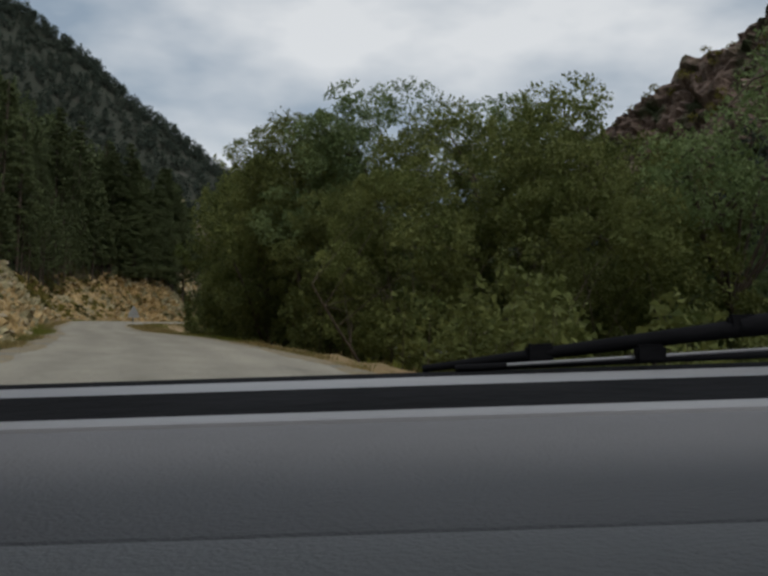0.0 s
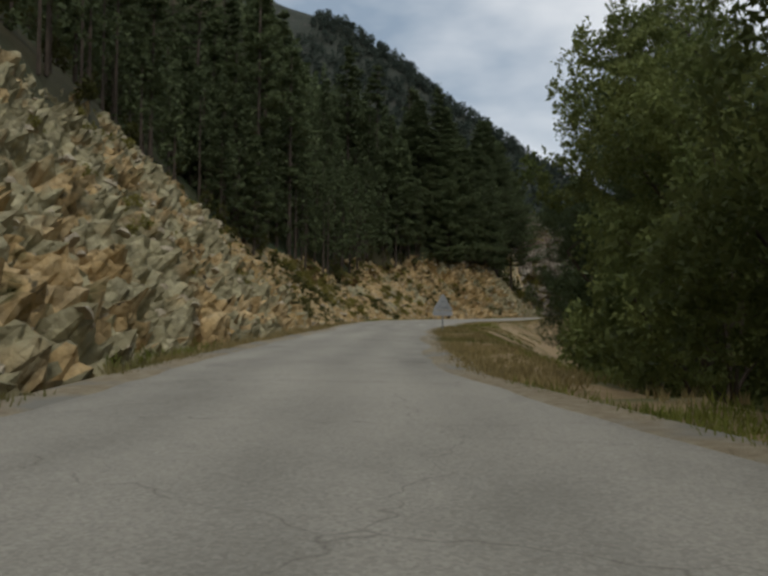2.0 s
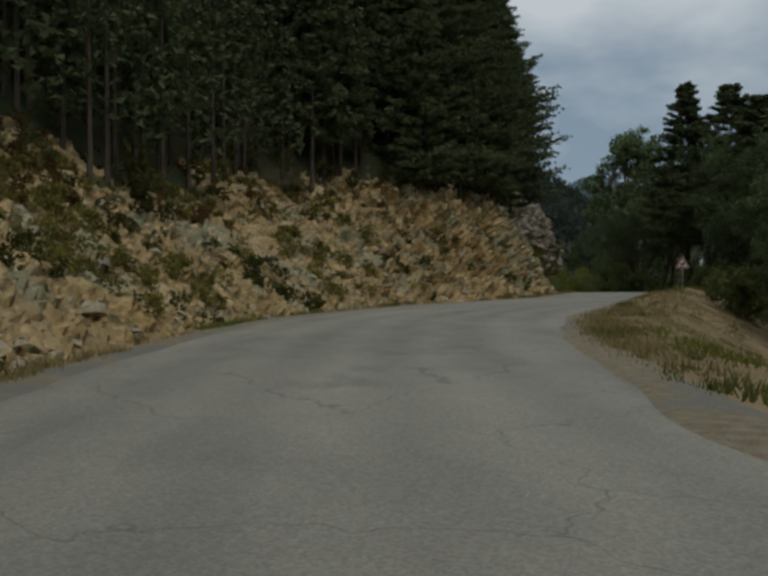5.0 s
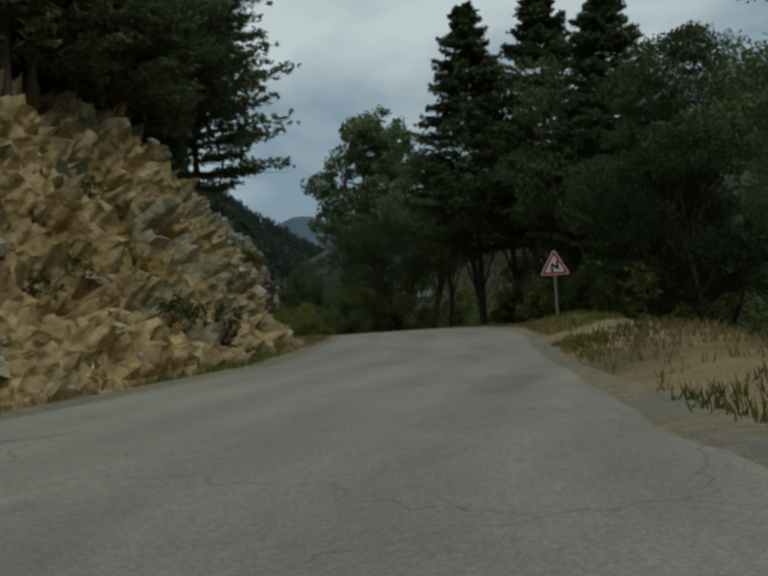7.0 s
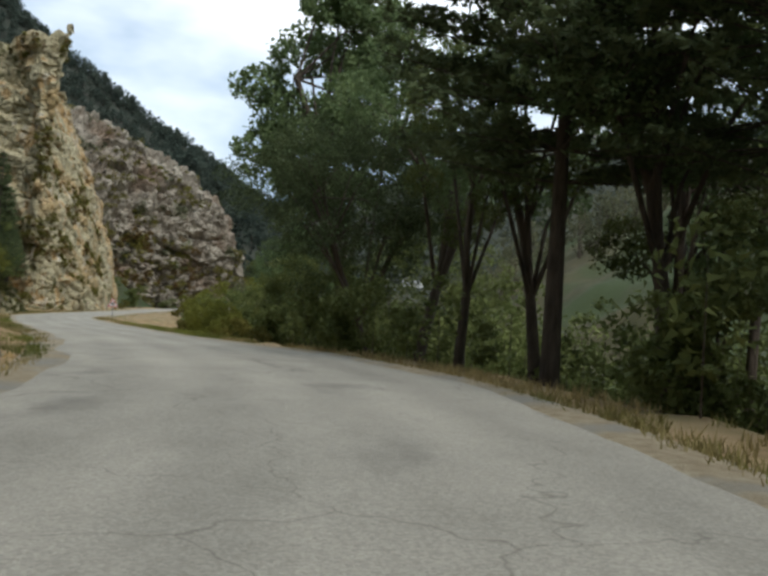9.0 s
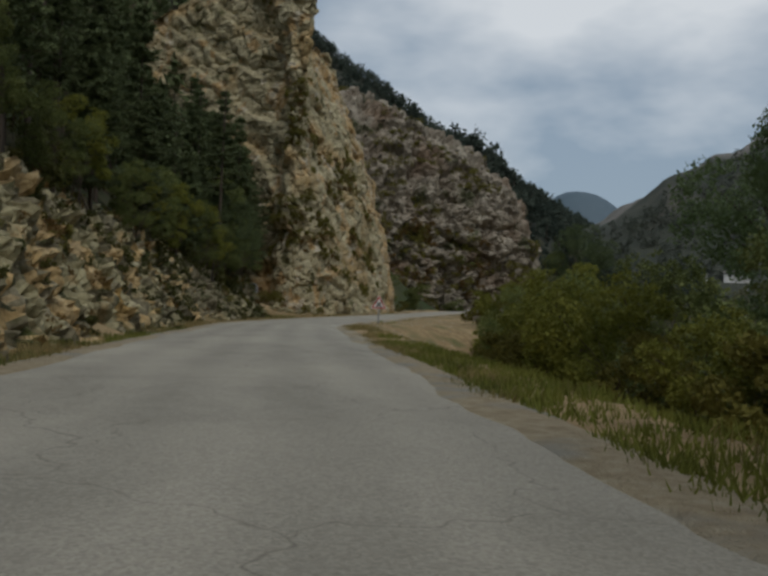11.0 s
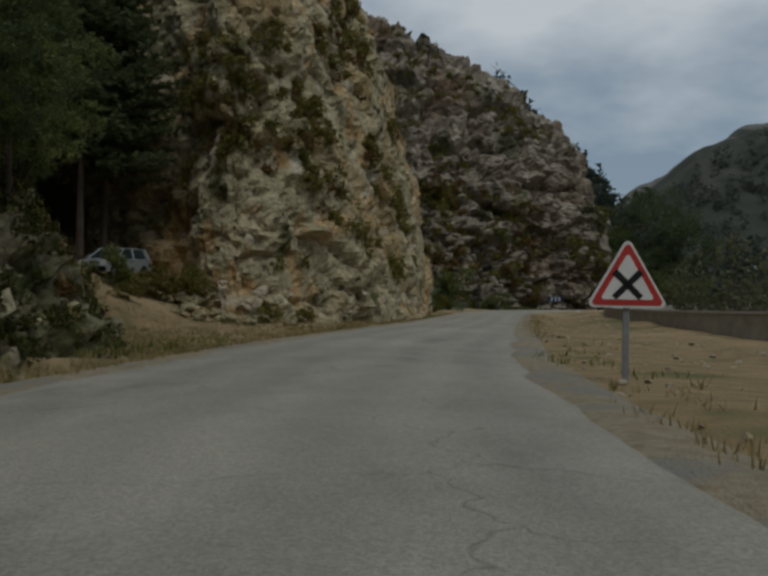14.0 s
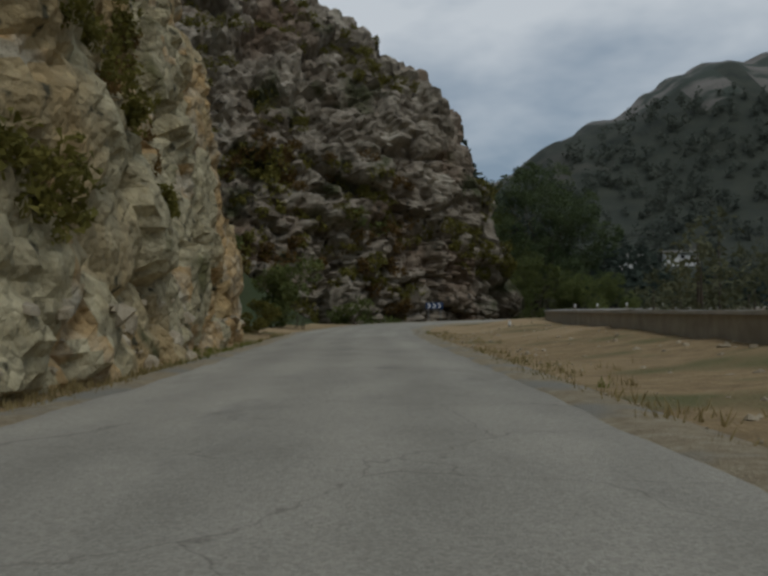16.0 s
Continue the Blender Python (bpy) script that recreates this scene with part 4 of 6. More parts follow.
broad = Nursery([
    lambda: build_broadleaf("broadleaf_tree", M_LEAF, 9, 3.4, 20, 780, 0.074, 21, 0.08, label="leafy dark green riverside tree"),
    lambda: build_broadleaf("broadleaf_tree", M_LEAF, 10, 3.2, 20, 780, 0.074, 22, 0.25, label="leafy green riverside tree with a clear trunk"),
    lambda: build_broadleaf("broadleaf_tree", M_LEAF_PALE, 11, 3.6, 20, 780, 0.074, 23, 0.3, label="pale green willow-like riverside tree"),
    lambda: build_broadleaf("broadleaf_tree", M_LEAF, 8, 3.2, 19, 780, 0.074, 24, 0.05, label="bushy dark riverside tree branching from the ground"),
    lambda: build_broadleaf("broadleaf_tree", M_LEAF, 9.5, 3.3, 19, 330, 0.125, 25, 0.12, label="leafy green tree deeper in the riverside wood"),
    lambda: build_broadleaf("broadleaf_tree", M_LEAF_PALE, 10.5, 3.4, 19, 330, 0.125, 26, 0.2, label="pale green tree deeper in the riverside wood"),
    lambda: build_broadleaf("broadleaf_tree", M_LEAF_PALE, 13, 3.4, 17, 480, 0.08, 27, 0.45, label="slender riverside tree with a bare trunk and open crown"),
    lambda: build_broadleaf("broadleaf_tree", M_LEAF, 12, 3.0, 14, 480, 0.08, 28, 0.4, lean=0.08, label="slender leaning riverside tree with an open crown"),
    lambda: build_broadleaf("broadleaf_tree", M_YELLOW_LEAF, 7.5, 2.4, 14, 520, 0.07, 29, 0.1, label="young yellowish green tree on the rock bank"),
    lambda: build_broadleaf("broadleaf_tree", M_LEAF_DARK, 9.5, 3.4, 20, 780, 0.074, 30, 0.08, label="dark leafy tree in the riverside wood")], "trees along the river side")
bushes = Nursery([
    lambda: build_broadleaf("bush", M_LEAF, 2.6, 1.6, 10, 210, 0.092, 31, 0.02, label="rounded green bush on the verge", category="bush"),
    lambda: build_broadleaf("bush", M_SCRUB, 2.0, 1.4, 9, 200, 0.085, 32, 0.02, label="yellowish green scrub bush", category="bush"),
    lambda: build_broadleaf("bush", M_SCRUB, 1.4, 1.2, 8, 160, 0.075, 33, 0.02, label="low brownish green scrub bush", category="bush"),
    lambda: build_broadleaf("bush", M_YELLOW_LEAF, 2.6, 1.7, 11, 420, 0.06, 34, 0.02, label="bright yellow-green bush beside the bend", category="bush")], "bushes beside the road")


def plant_row(nursery, rows):
    for k, s, n, size in rows:
        p = along(s, n)
        nursery.plant(k, p.x, p.y, ground_at(p.x, p.y) - 0.1, (s * 37 + n * 91) % 360, size)


plant_row(broad, [(0, 33, 8.2, 1.22), (3, 39, 7.6, 1.5), (1, 45, 8.8, 1.5), (0, 50, 8.4, 1.5), (1, 54, 8.4, 1.45), (3, 58, 10.0, 1.7), (3, 30, 12, 1.42), (1, 38, 13, 1.48), (2, 48, 14, 1.58), (0, 60, 13, 1.4),
                  (2, 66, 13, 1.2), (4, 72, 15.5, 1.25), (0, 24, 12, 0.95), (3, 20, 15, 0.8), (4, 26, 18, 0.8), (5, 58, 17, 1.4), (4, 80, 18, 1.2), (4, 90, 19, 1.1),
                  (5, 104, 19, 1.1), (9, 118, 18, 1.1), (9, 130, 17, 1.0), (9, 142, 14.5, 0.9), (9, 154, 13, 1.1), (9, 164, 12.5, 1.4), (2, 172, 13, 1.5), (9, 180, 11, 1.45),
                  (9, 176, 18, 1.8), (2, 188, 14, 1.6), (9, 184, 10.5, 1.15), (9, 168, 17, 1.6), (6, 206, 17, 1.3), (7, 199, 16, 1.3), (0, 231, 17, 1.3), (6, 217, 10.6, 1.25), (7, 212, 10.2, 1.1), (6, 208.5, 11.5, 1.2), (7, 205, 13.5, 1.25), (6, 201, 10.5, 1.15), (9, 97, 15.5, 1.5), (9, 88, 14.8, 1.75), (3, 236, 10.6, 0.95), (0, 229, 10.8, 0.8),
                  (2, 248, 16, 1.2), (4, 262, 16, 0.9), (4, 282, 17, 0.9), (1, 80, 12, 1.85), (3, 75, 11.5, 1.8), (0, 94, 14.6, 1.5), (2, 44, 11.4, 1.47), (0, 48, 11.2, 1.62), (1, 32, 15.6, 1.52), (3, 29, 17, 1.6), (0, 36, 17.5, 1.6), (6, 41, 16.5, 1.3), (2, 26, 20, 1.5), (9, 190, 12.5, 1.6), (6, 193.5, 10.8, 1.3), (3, 87, 14, 1.5), (4, 108, 15.5, 1.1)])
dark_pines = Nursery([lambda: build_pine("conifer_tree", 23, 8, 0.26, 0.31, "tall dark conical pine beside the road", tufts=12, dense=5, needle=0.11, blades=7),
                      lambda: build_pine("conifer_tree", 23, 9, 0.3, 0.32, "broad dark pine beside the road", tufts=12, dense=4, needle=0.105, blades=7),
                      lambda: build_pine("conifer_tree", 12, 10, 0.03, 0.36, "wide dark pine with low sweeping branches", tufts=11, dense=1, needle=0.095, blades=5)], "dark pines beside the road")
plant_row(dark_pines, [(0, 204, 8.9, 1.0), (1, 199, 11.5, 1.08), (1, 192, 12, 0.9)])
p = along(223, 11.2)
old = build_broadleaf("overhanging_tree", M_LEAF_DARK, 13.0, 6.0, 26, 1300, 0.075, 41, 0.48, lean=-0.13, label="large dark tree with a leaning trunk overhanging the road")
old.matrix_basis = pose(p.x, p.y, ground_at(p.x, p.y) - 0.1, 0, 0, 15)
p = along(93.5, 15.4)
tall = build_broadleaf("tall_riverside_tree", M_LEAF_DARK, 22, 6.6, 46, 2000, 0.085, 47, 0.1, label="tall dark leafy tree at the roadside with spreading branches")
tall.matrix_basis = pose(p.x, p.y, ground_at(p.x, p.y) - 0.1, 0, 0, 200)
p = along(107, 14.8)
copy_thing(tall, pose(p.x, p.y, ground_at(p.x, p.y) - 0.1, 0, 0, 75) @ Matrix.Scale(0.82, 4))
p = along(238, 14.5)
willow = build_broadleaf("tall_willow", M_LEAF_PALE, 28, 6.2, 30, 520, 0.25, 43, 0.42, label="tall pale green riverside tree with a rounded crown")
willow.matrix_basis = pose(p.x, p.y, ground_at(p.x, p.y) - 0.1, 0, 0, 60)
for k, x, y, size in ((8, -45.5, 302, 1.5), (8, -41.5, 307, 1.5), (3, -46.5, 291, 1.0)):
    broad.plant(k, x, y, ground_at(x, y) - 0.1, 40 * k + x, size)
for k, x, y, size in ((3, -46.8, 299, 1.9), (3, -46.9, 293, 1.6), (3, -47.9, 303.5, 1.9), (1, -47.5, 306, 2.5), (1, -51.0, 308.0, 1.5), (0, -77.5, 380, 2.2), (0, -73.5, 386, 1.9), (0, -80, 386, 2.4), (0, -71, 413.5, 1.9), (0, -67.5, 416.5, 1.4), (1, -73.8, 372, 1.0), (0, -69.5, 421, 2.0), (1, -76.6, 316.4, 0.95), (1, -78.3, 320.2, 0.6), (0, -78.6, 313.6, 0.7), (2, -77.4, 314.6, 0.9), (2, -73.4, 318.4, 0.7), (0, -80.5, 311.0, 0.7), (2, -77.2, 312.0, 0.6), (2, -77.9, 316.0, 0.5), (2, -72.2, 320.2, 0.6)):
    bushes.plant(k, x, y, ground_at(x, y) - 0.1, 50 * k + y, size)
for k, s, d, size in ((1, 258, 1.5, 0.9), (0, 264, 2.5, 1.0), (3, 270, 1.2, 1.0), (1, 276, 2.5, 1.0), (3, 281, 1.0, 0.9), (0, 286, 3.0, 1.1), (3, 291, 1.2, 0.9), (1, 296, 2.5, 1.0), (3, 301, 1.5, 0.8), (0, 304, 4.5, 1.0),
                      (2, 273, 5.0, 1.1), (0, 279, 6.0, 1.1), (2, 289, 6.5, 1.0), (1, 299, 6.5, 1.0), (0, 307, 3.0, 0.8), (3, 250, 2, 1.0), (1, 244, 3, 1.0), (0, 237, 2.5, 1.0), (3, 231, 3, 0.9), (2, 268, 7, 1.1), (2, 283, 9, 1.2), (0, 294, 9.5, 1.2), (1, 309, 1.0, 0.9), (0, 312, 3.0, 1.0), (3, 315, 1.5, 1.0), (2, 310, 6.0, 1.0), (1, 314, 6.0, 1.1), (0, 317, 4.0, 1.0),
                      (3, 166, 0.6, 1.25), (1, 169, 0.8, 1.15), (0, 172, 1.2, 1.1), (3, 171, 3.5, 1.2), (2, 167, 3.5, 1.1), (1, 175, 3.0, 1.1), (0, 163, 1.0, 1.1), (3, 178, 5.5, 1.1)):
    p = along(s, left_edge(s) - bank_gap(s) - bank_height(s) / bank_slope(s) - d)
    pines.plant(k, p.x, p.y, ground_at(p.x, p.y) - 0.2, 53 * s, size * 1.1)
# kind 9 past s 300: darker leaf colour stands for the recess's shade
for k, s, d, size in ((3, 262, 0.8, 0.55), (0, 278, 0.8, 0.5), (3, 285, 1.5, 0.65), (0, 293, 0.8, 0.6), (3, 299, 1.0, 0.55), (0, 304, 1.2, 0.6), (3, 254, 1.2, 0.6), (3, 308, 1.0, 0.7), (0, 312, 1.0, 0.7), (3, 316, 2.0, 0.7), (0, 306, 3.5, 0.9), (8, 296, 0.6, 0.8), (9, 301, 1.4, 0.75), (8, 288, 0.9, 0.75), (9, 306, 0.8, 0.6), (8, 281, 1.0, 0.7), (9, 311, 2.2, 0.75), (8, 267, 1.0, 0.7)):
    p = along(s, left_edge(s) - bank_gap(s) - bank_height(s) / bank_slope(s) - d)
    broad.plant(k, p.x, p.y, ground_at(p.x, p.y) - 0.2, 71 * s, size)
rng = np.random.default_rng(61)
for k in range(24):
    s, d = rng.uniform(118, 172), rng.uniform(2, 13)
    p = along(s, left_edge(s) - bank_gap(s) - bank_height(s) / bank_slope(s) - d)
    pines.plant(int(rng.integers(4)), p.x, p.y, ground_at(p.x, p.y) - 0.2, rng.uniform(0, 360), rng.uniform(1.4, 1.75))
# the dark pines over the side track and those standing back from the river side
rng = np.random.default_rng(33)
for k in range(4):
    p = along(rng.uniform(188, 222), rng.uniform(14, 26))
    pines.plant(int(rng.integers(4)), p.x, p.y, ground_at(p.x, p.y) - 0.2, rng.uniform(0, 360), rng.uniform(1.3, 1.8))
for k in range(26):
    x, y = rng.uniform(-104, -83.5), rng.uniform(308, 323.5)
    pines.plant(int(rng.integers(3)), x, y, ground_at(x, y) - 0.2, rng.uniform(0, 360), rng.uniform(1.1, 1.6))
for x, y, size in ((-83.5, 321.5, 0.8), (-86, 318.5, 0.95), (-85, 313, 0.85), (-89.5, 322, 1.0), (-90, 315, 0.95)):
    dark_pines.plant(0, x, y, ground_at(x, y) - 0.2, 70 * x, size)
for s, d, size in ((163.5, 1.6, 0.72), (166.5, 1.2, 0.66), (169.5, 1.6, 0.7), (172, 2.6, 0.6), (168, 5.0, 0.8), (164, 6.5, 0.8), (172, 7, 0.75), (176, 3.0, 0.72), (179, 5.0, 0.78), (181, 8.0, 0.85), (181, 3.0, 0.9), (184, 5.0, 1.05), (187, 4.0, 1.0), (191, 5.5, 0.95), (196, 3.2, 0.9), (199, 5.5, 0.9), (193.5, 7.0, 0.9)):
    p = along(s, left_edge(s) - bank_gap(s) - bank_height(s) / bank_slope(s) - d)
    dark_pines.plant(int(s) % 2, p.x, p.y, ground_at(p.x, p.y) - 0.2, 53 * s, size * 1.03)
for s, d, size in ((163, 1.0, 0.9), (167, 0.6, 0.95), (170.5, 0.5, 1.0), (173.5, 1.4, 0.9), (169, 3.5, 1.1)):
    p = along(s, left_edge(s) - bank_gap(s) - bank_height(s) / bank_slope(s) - d)
    dark_pines.plant(2, p.x, p.y, ground_at(p.x, p.y) - 0.2, 91 * s, size)
for k, x, y, size in ((0, -48.5, 438, 1.4), (3, -43, 437, 1.3), (3, -52, 442, 1.3), (3, -38, 441, 1.3), (9, -46.5, 456, 2.5), (9, -41, 460, 2.2), (3, -51, 457, 1.7)):
    broad.plant(k, x, y, ground_at(x, y) - 0.2, 80 * k, size)
plant_row(bushes, [(3, 250, 8.4, 1.45), (3, 244, 7.8, 1.2), (3, 256, 9.0, 1.3), (3, 238, 7.4, 0.8), (0, 231, 9.2, 1.4), (0, 226, 9.2, 1.6), (0, 237, 10, 1.4), (1, 243, 8, 1.0), (0, 216, 8, 1.3), 
                   (0, 190, 7, 1.0), (0, 184, 7.5, 1.2), (0, 196, 8, 1.2), (0, 162, 8.5, 1.2), (0, 56, 9, 1.4), (0, 62, 10, 1.3), (1, 186, -7.6, 0.8), (1, 236, 7.2, 0.9), (1, 250, 7.4, 0.9), (1, 256, 7.5, 0.8), (2, 228, 6.5, 0.7)])


# ---- road signs ----
def prism(bm, pts, y0, y1):
    """A flat outline in x and z given depth along y."""
    a = [bm.verts.new((x, y0, z)) for x, z in pts]
    b = [bm.verts.new((x, y1, z)) for x, z in pts]
    bm.faces.new(a)
    bm.faces.new(b[::-1])
    for i in range(len(pts)):
        j = (i + 1) % len(pts)
        bm.faces.new((a[j], a[i], b[i], b[j]))
    bmesh.ops.recalc_face_normals(bm, faces=bm.faces)


def rounded_triangle(side, r, cz):
    hgt = side * math.sqrt(3) / 2
    corners = [(-side / 2, 0), (side / 2, 0), (0, hgt)]
    cx, cy = 0, hgt / 3
    out = []
    for i, (x, z) in enumerate(corners):
        k = 1 - 2 * r / (hgt * 2 / 3)
        px, pz = cx + (x - cx) * k, cy + (z - cy) * k
        mid = math.atan2(z - cy, x - cx)
        for j in range(7):
            w = mid + radians(-60 + 20 * j)
            out.append((px + r * math.cos(w), pz + r * math.sin(w) - hgt / 3 + cz))
    return out


def triangle_sign(post, low, symbol, label, back=False, plate=False):
    """A triangular warning sign 1 m wide, its lower edge low metres up."""
    root = new("road_sign")
    cz = low + math.sqrt(3) / 6
    bm = bmesh.new()
    prism(bm, rounded_triangle(1.06, 0.06, cz), -0.02, 0.015)
    part("panel", bm, M_SIGN_WHITE if not back else M_SIGN_BACK, root, "thin white-edged triangular panel" if not back else "plain grey panel back")
    if not back:
        bm = bmesh.new()
        prism(bm, rounded_triangle(0.96, 0.045, cz), -0.026, -0.0205)
        part("red_border", bm, M_SIGN_RED, root, "red border")
        bm = bmesh.new()
        prism(bm, rounded_triangle(0.70, 0.03, cz), -0.032, -0.0265)
        part("white_field", bm, M_SIGN_WHITE, root, "white field")
        bm = bmesh.new()
        for pts in symbol:
            prism(bm, [(x, z + cz) for x, z in pts], -0.038, -0.0325)
        part("symbol", bm, M_SIGN_BLACK, root, "black symbol")
    if plate:
        bm = bmesh.new()
        prism(bm, [(-0.52, low - 0.30), (0.52, low - 0.30), (0.52, low - 0.04), (-0.52, low - 0.04)], -0.02, 0.01)
        part("plate", bm, M_SIGN_BACK, root, "pale rectangular plate")
    bm = bmesh.new()
    prism(bm, [(-0.04, -0.5), (0.04, -0.5), (0.04, low + 0.62), (-0.04, low + 0.62)], 0.017, 0.057)
    part("post", bm, M_GALV, root, "grey steel post")
    for z in (low + 0.14, low + 0.45):
        bm = bmesh.new()
        w = 0.3 if z < low + 0.3 else 0.14
        prism(bm, [(-w, z - 0.02), (w, z - 0.02), (w, z + 0.02), (-w, z + 0.02)], 0.0155, 0.0169) if not back else prism(bm, [(-w, z - 0.02), (w, z - 0.02), (w, z + 0.02), (-w, z + 0.02)], -0.05, -0.021)
        part("rail", bm, M_GALV, root)
    root.matrix_basis = post
    return tagged(root, label, "road sign")


bend = [[(-0.13, -0.2), (-0.05, -0.2), (-0.05, 0.02), (-0.13, 0.08)], [(-0.13, 0.08), (-0.05, 0.0), (0.09, -0.12), (0.09, -0.02), (-0.07, 0.12)], [(0.06, -0.08), (0.14, -0.13), (0.14, 0.2), (0.06, 0.2)]]
cross = [[(-0.2, -0.15), (-0.14, -0.2), (0.2, 0.13), (0.14, 0.19)], [(0.2, -0.15), (0.14, -0.2), (-0.2, 0.13), (-0.14, 0.19)]]
p = along(177, 4.35)
triangle_sign(pose(p.x, p.y, ground_at(p.x, p.y), 0, 0, heading(172) - 4), 1.5, bend, "red and white triangular double-bend warning sign on grass verge")
p = along(299, 3.5)
triangle_sign(pose(-58.34, 294.49, p.z, 0, 0, heading(299)) @ Matrix.Scale(1.33, 4), 0.91, cross, "red and white triangular crossroads warning sign on low post")
p = along(91.5, 2.3)
triangle_sign(pose(p.x, p.y, ground_at(p.x, p.y), 0, 0, heading(85)), 1.15, [], "grey back of a triangular sign with a plate", back=True, plate=True)

# ---- parapet at the bend ----
root = new("parapet_wall")
wall_line = glide([(-50.5, 312, -4.4), (-54.6, 322, -4.65), (-56.6, 338, -4.9), (-56.8, 355, -5.1), (-56.4, 372, -5.3), (-54.6, 388, -5.5), (-50, 400, -5.6), (-40, 408.5, -5.7), (-24, 415, -5.8), (-5, 421, -5.9)], 1.5)
for nm, z0, z1, w, mat in (("wall", -1.5, 1.1, 0.2, M_CONCRETE), ("coping", 1.103, 1.21, 0.26, M_COPING)):
    tl = np.gradient(wall_line[:, :2], axis=0)
    tl /= np.linalg.norm(tl, axis=1)[:, None]
    v, f = [], []
    for i, q in enumerate(wall_line):
        r_ = np.array([tl[i, 1], -tl[i, 0]])
        chip = 0.012 * noise.noise(Vector((i * 0.9, 0, w)))
        for a, b in ((-w, z0), (-w, z1 + chip), (w, z1 + chip), (w, z0)):
            v.append((q[0] + r_[0] * a, q[1] + r_[1] * a, q[2] + b))
        if i:
            k = 4 * i
            f += [(k - 4 + e, k - 4 + (e + 1) % 4, k + (e + 1) % 4, k + e) for e in range(4)]
    f += [(0, 1, 2, 3), tuple(len(v) - 1 - e for e in range(4))]
    mesh_of(nm, v, f, mat, root)
tagged(root, "low weathered concrete parapet with pale coping along the bend", "wall", kind="structure")


# ---- chevron board, delineators ----
def box(bm, x0, x1, y0, y1, z0, z1):
    prism(bm, [(x0, z0), (x1, z0), (x1, z1), (x0, z1)], y0, y1)


board = new("chevron_sign")
bm = bmesh.new()
box(bm, -1.15, 1.15, -0.02, 0.02, 1.55, 2.4)
part("panel", bm, M_SIGN_BLUE, board, "dark blue panel")
for k in range(3):
    bm = bmesh.new()
    x = -0.85 + 0.68 * k
    prism(bm, [(x - 0.12, 1.63), (x + 0.12, 1.63), (x + 0.42, 1.975), (x + 0.12, 2.32), (x - 0.12, 2.32), (x + 0.18, 1.975)], -0.028, -0.0215)
    part("chevron", bm, M_SIGN_WHITE, board, "white arrow stripe")
for x in (-0.8, 0.8):
    bm = bmesh.new()
    box(bm, x - 0.04, x + 0.04, 0.0215, 0.07, -0.4, 2.3)
    part("post", bm, M_GALV, board)
board.matrix_basis = pose(-62.7, 415.2, -5.6, 0, 0, -3) @ Matrix.Scale(0.8, 4)
tagged(board, "blue and white chevron board marking the bend", "road sign")


def delineator(m):
    root = new("delineator_post")
    bm = bmesh.new()
    bmesh.ops.create_cone(bm, cap_ends=True, segments=10, radius1=0.09, radius2=0.075, depth=0.55)
    bmesh.ops.translate(bm, vec=(0, 0, 0.2), verts=bm.verts)
    part("post", bm, M_CONCRETE, root)
    bm = bmesh.new()
    bmesh.ops.create_cone(bm, cap_ends=True, segments=10, radius1=0.1, radius2=0.06, depth=0.26)
    bmesh.ops.translate(bm, vec=(0, 0, 0.606), verts=bm.verts)
    part("cap", bm, M_SIGN_WHITE, root, "white cap")
    root.matrix_basis = m
    return tagged(root, "short white-capped marker post beside the bend", "marker post", "marker posts at the bend")


first = delineator(pose(-59.3, 371.6, -5.35))
for k, (x, y) in enumerate(((-52.0, 396.5), (-49.2, 401.2), (-45.8, 404.8), (-41.6, 408.0), (-37.0, 410.6))):
    copy_thing(first, pose(x + 0.6, y - 0.8, -4.65, 0, 0, 30 * k))


# ---- verge grass, loose stones, scrub on the rock ----
def tufts(name, places, mat, low, high, blades, label, seed):
    """Grass tufts of upright bent blades, one object."""
    rng = np.random.default_rng(seed)
    c = np.repeat(np.array(places), blades, axis=0)
    n = len(c)
    th = rng.uniform(0, 2 * math.pi, n)
    h = rng.uniform(low, high, n)
    w = 0.012 + 0.03 * h
    c = c + np.stack([rng.normal(0, 0.09, n), rng.normal(0, 0.09, n), np.full(n, -0.04)], 1)
    side = np.stack([np.cos(th), np.sin(th), np.zeros(n)], 1)
    lean = np.stack([rng.normal(0, 0.35, n), rng.normal(0, 0.35, n), np.ones(n)], 1)
    v = np.stack([c - side * w[:, None], c + side * w[:, None], c + lean * h[:, None]], 1).reshape(-1, 3)
    f = np.arange(n * 3).reshape(-1, 3)
    ob = mesh_of(name, v.tolist(), f.tolist(), mat)
    return tagged(ob, label, "grass", kind="stuff")


rng = np.random.default_rng(77)
dry, green = [], []
for _ in range(21000):
    s = rng.uniform(8, 385)
    if rng.uniform() < 0.62:
        d = abs(rng.normal(0, 1.1)) + 0.1
        n = right_edge(s) + d
    else:
        n = left_edge(s) - 0.15 - rng.uniform(0, 1) ** 1.6 * (bank_gap(s) if bank_gap(s) < 4 else 2.0)
    if noise.noise(Vector((s * 0.22, n * 0.5, 1.0))) < -0.12:
        continue
    if s > 292 and n > 0 and rng.uniform() < 0.85:
        continue
    p = along(s, n)
    (green if noise.noise(Vector((s * 0.05, n * 0.3, 8.0))) > 0.2 else dry).append((p.x, p.y))
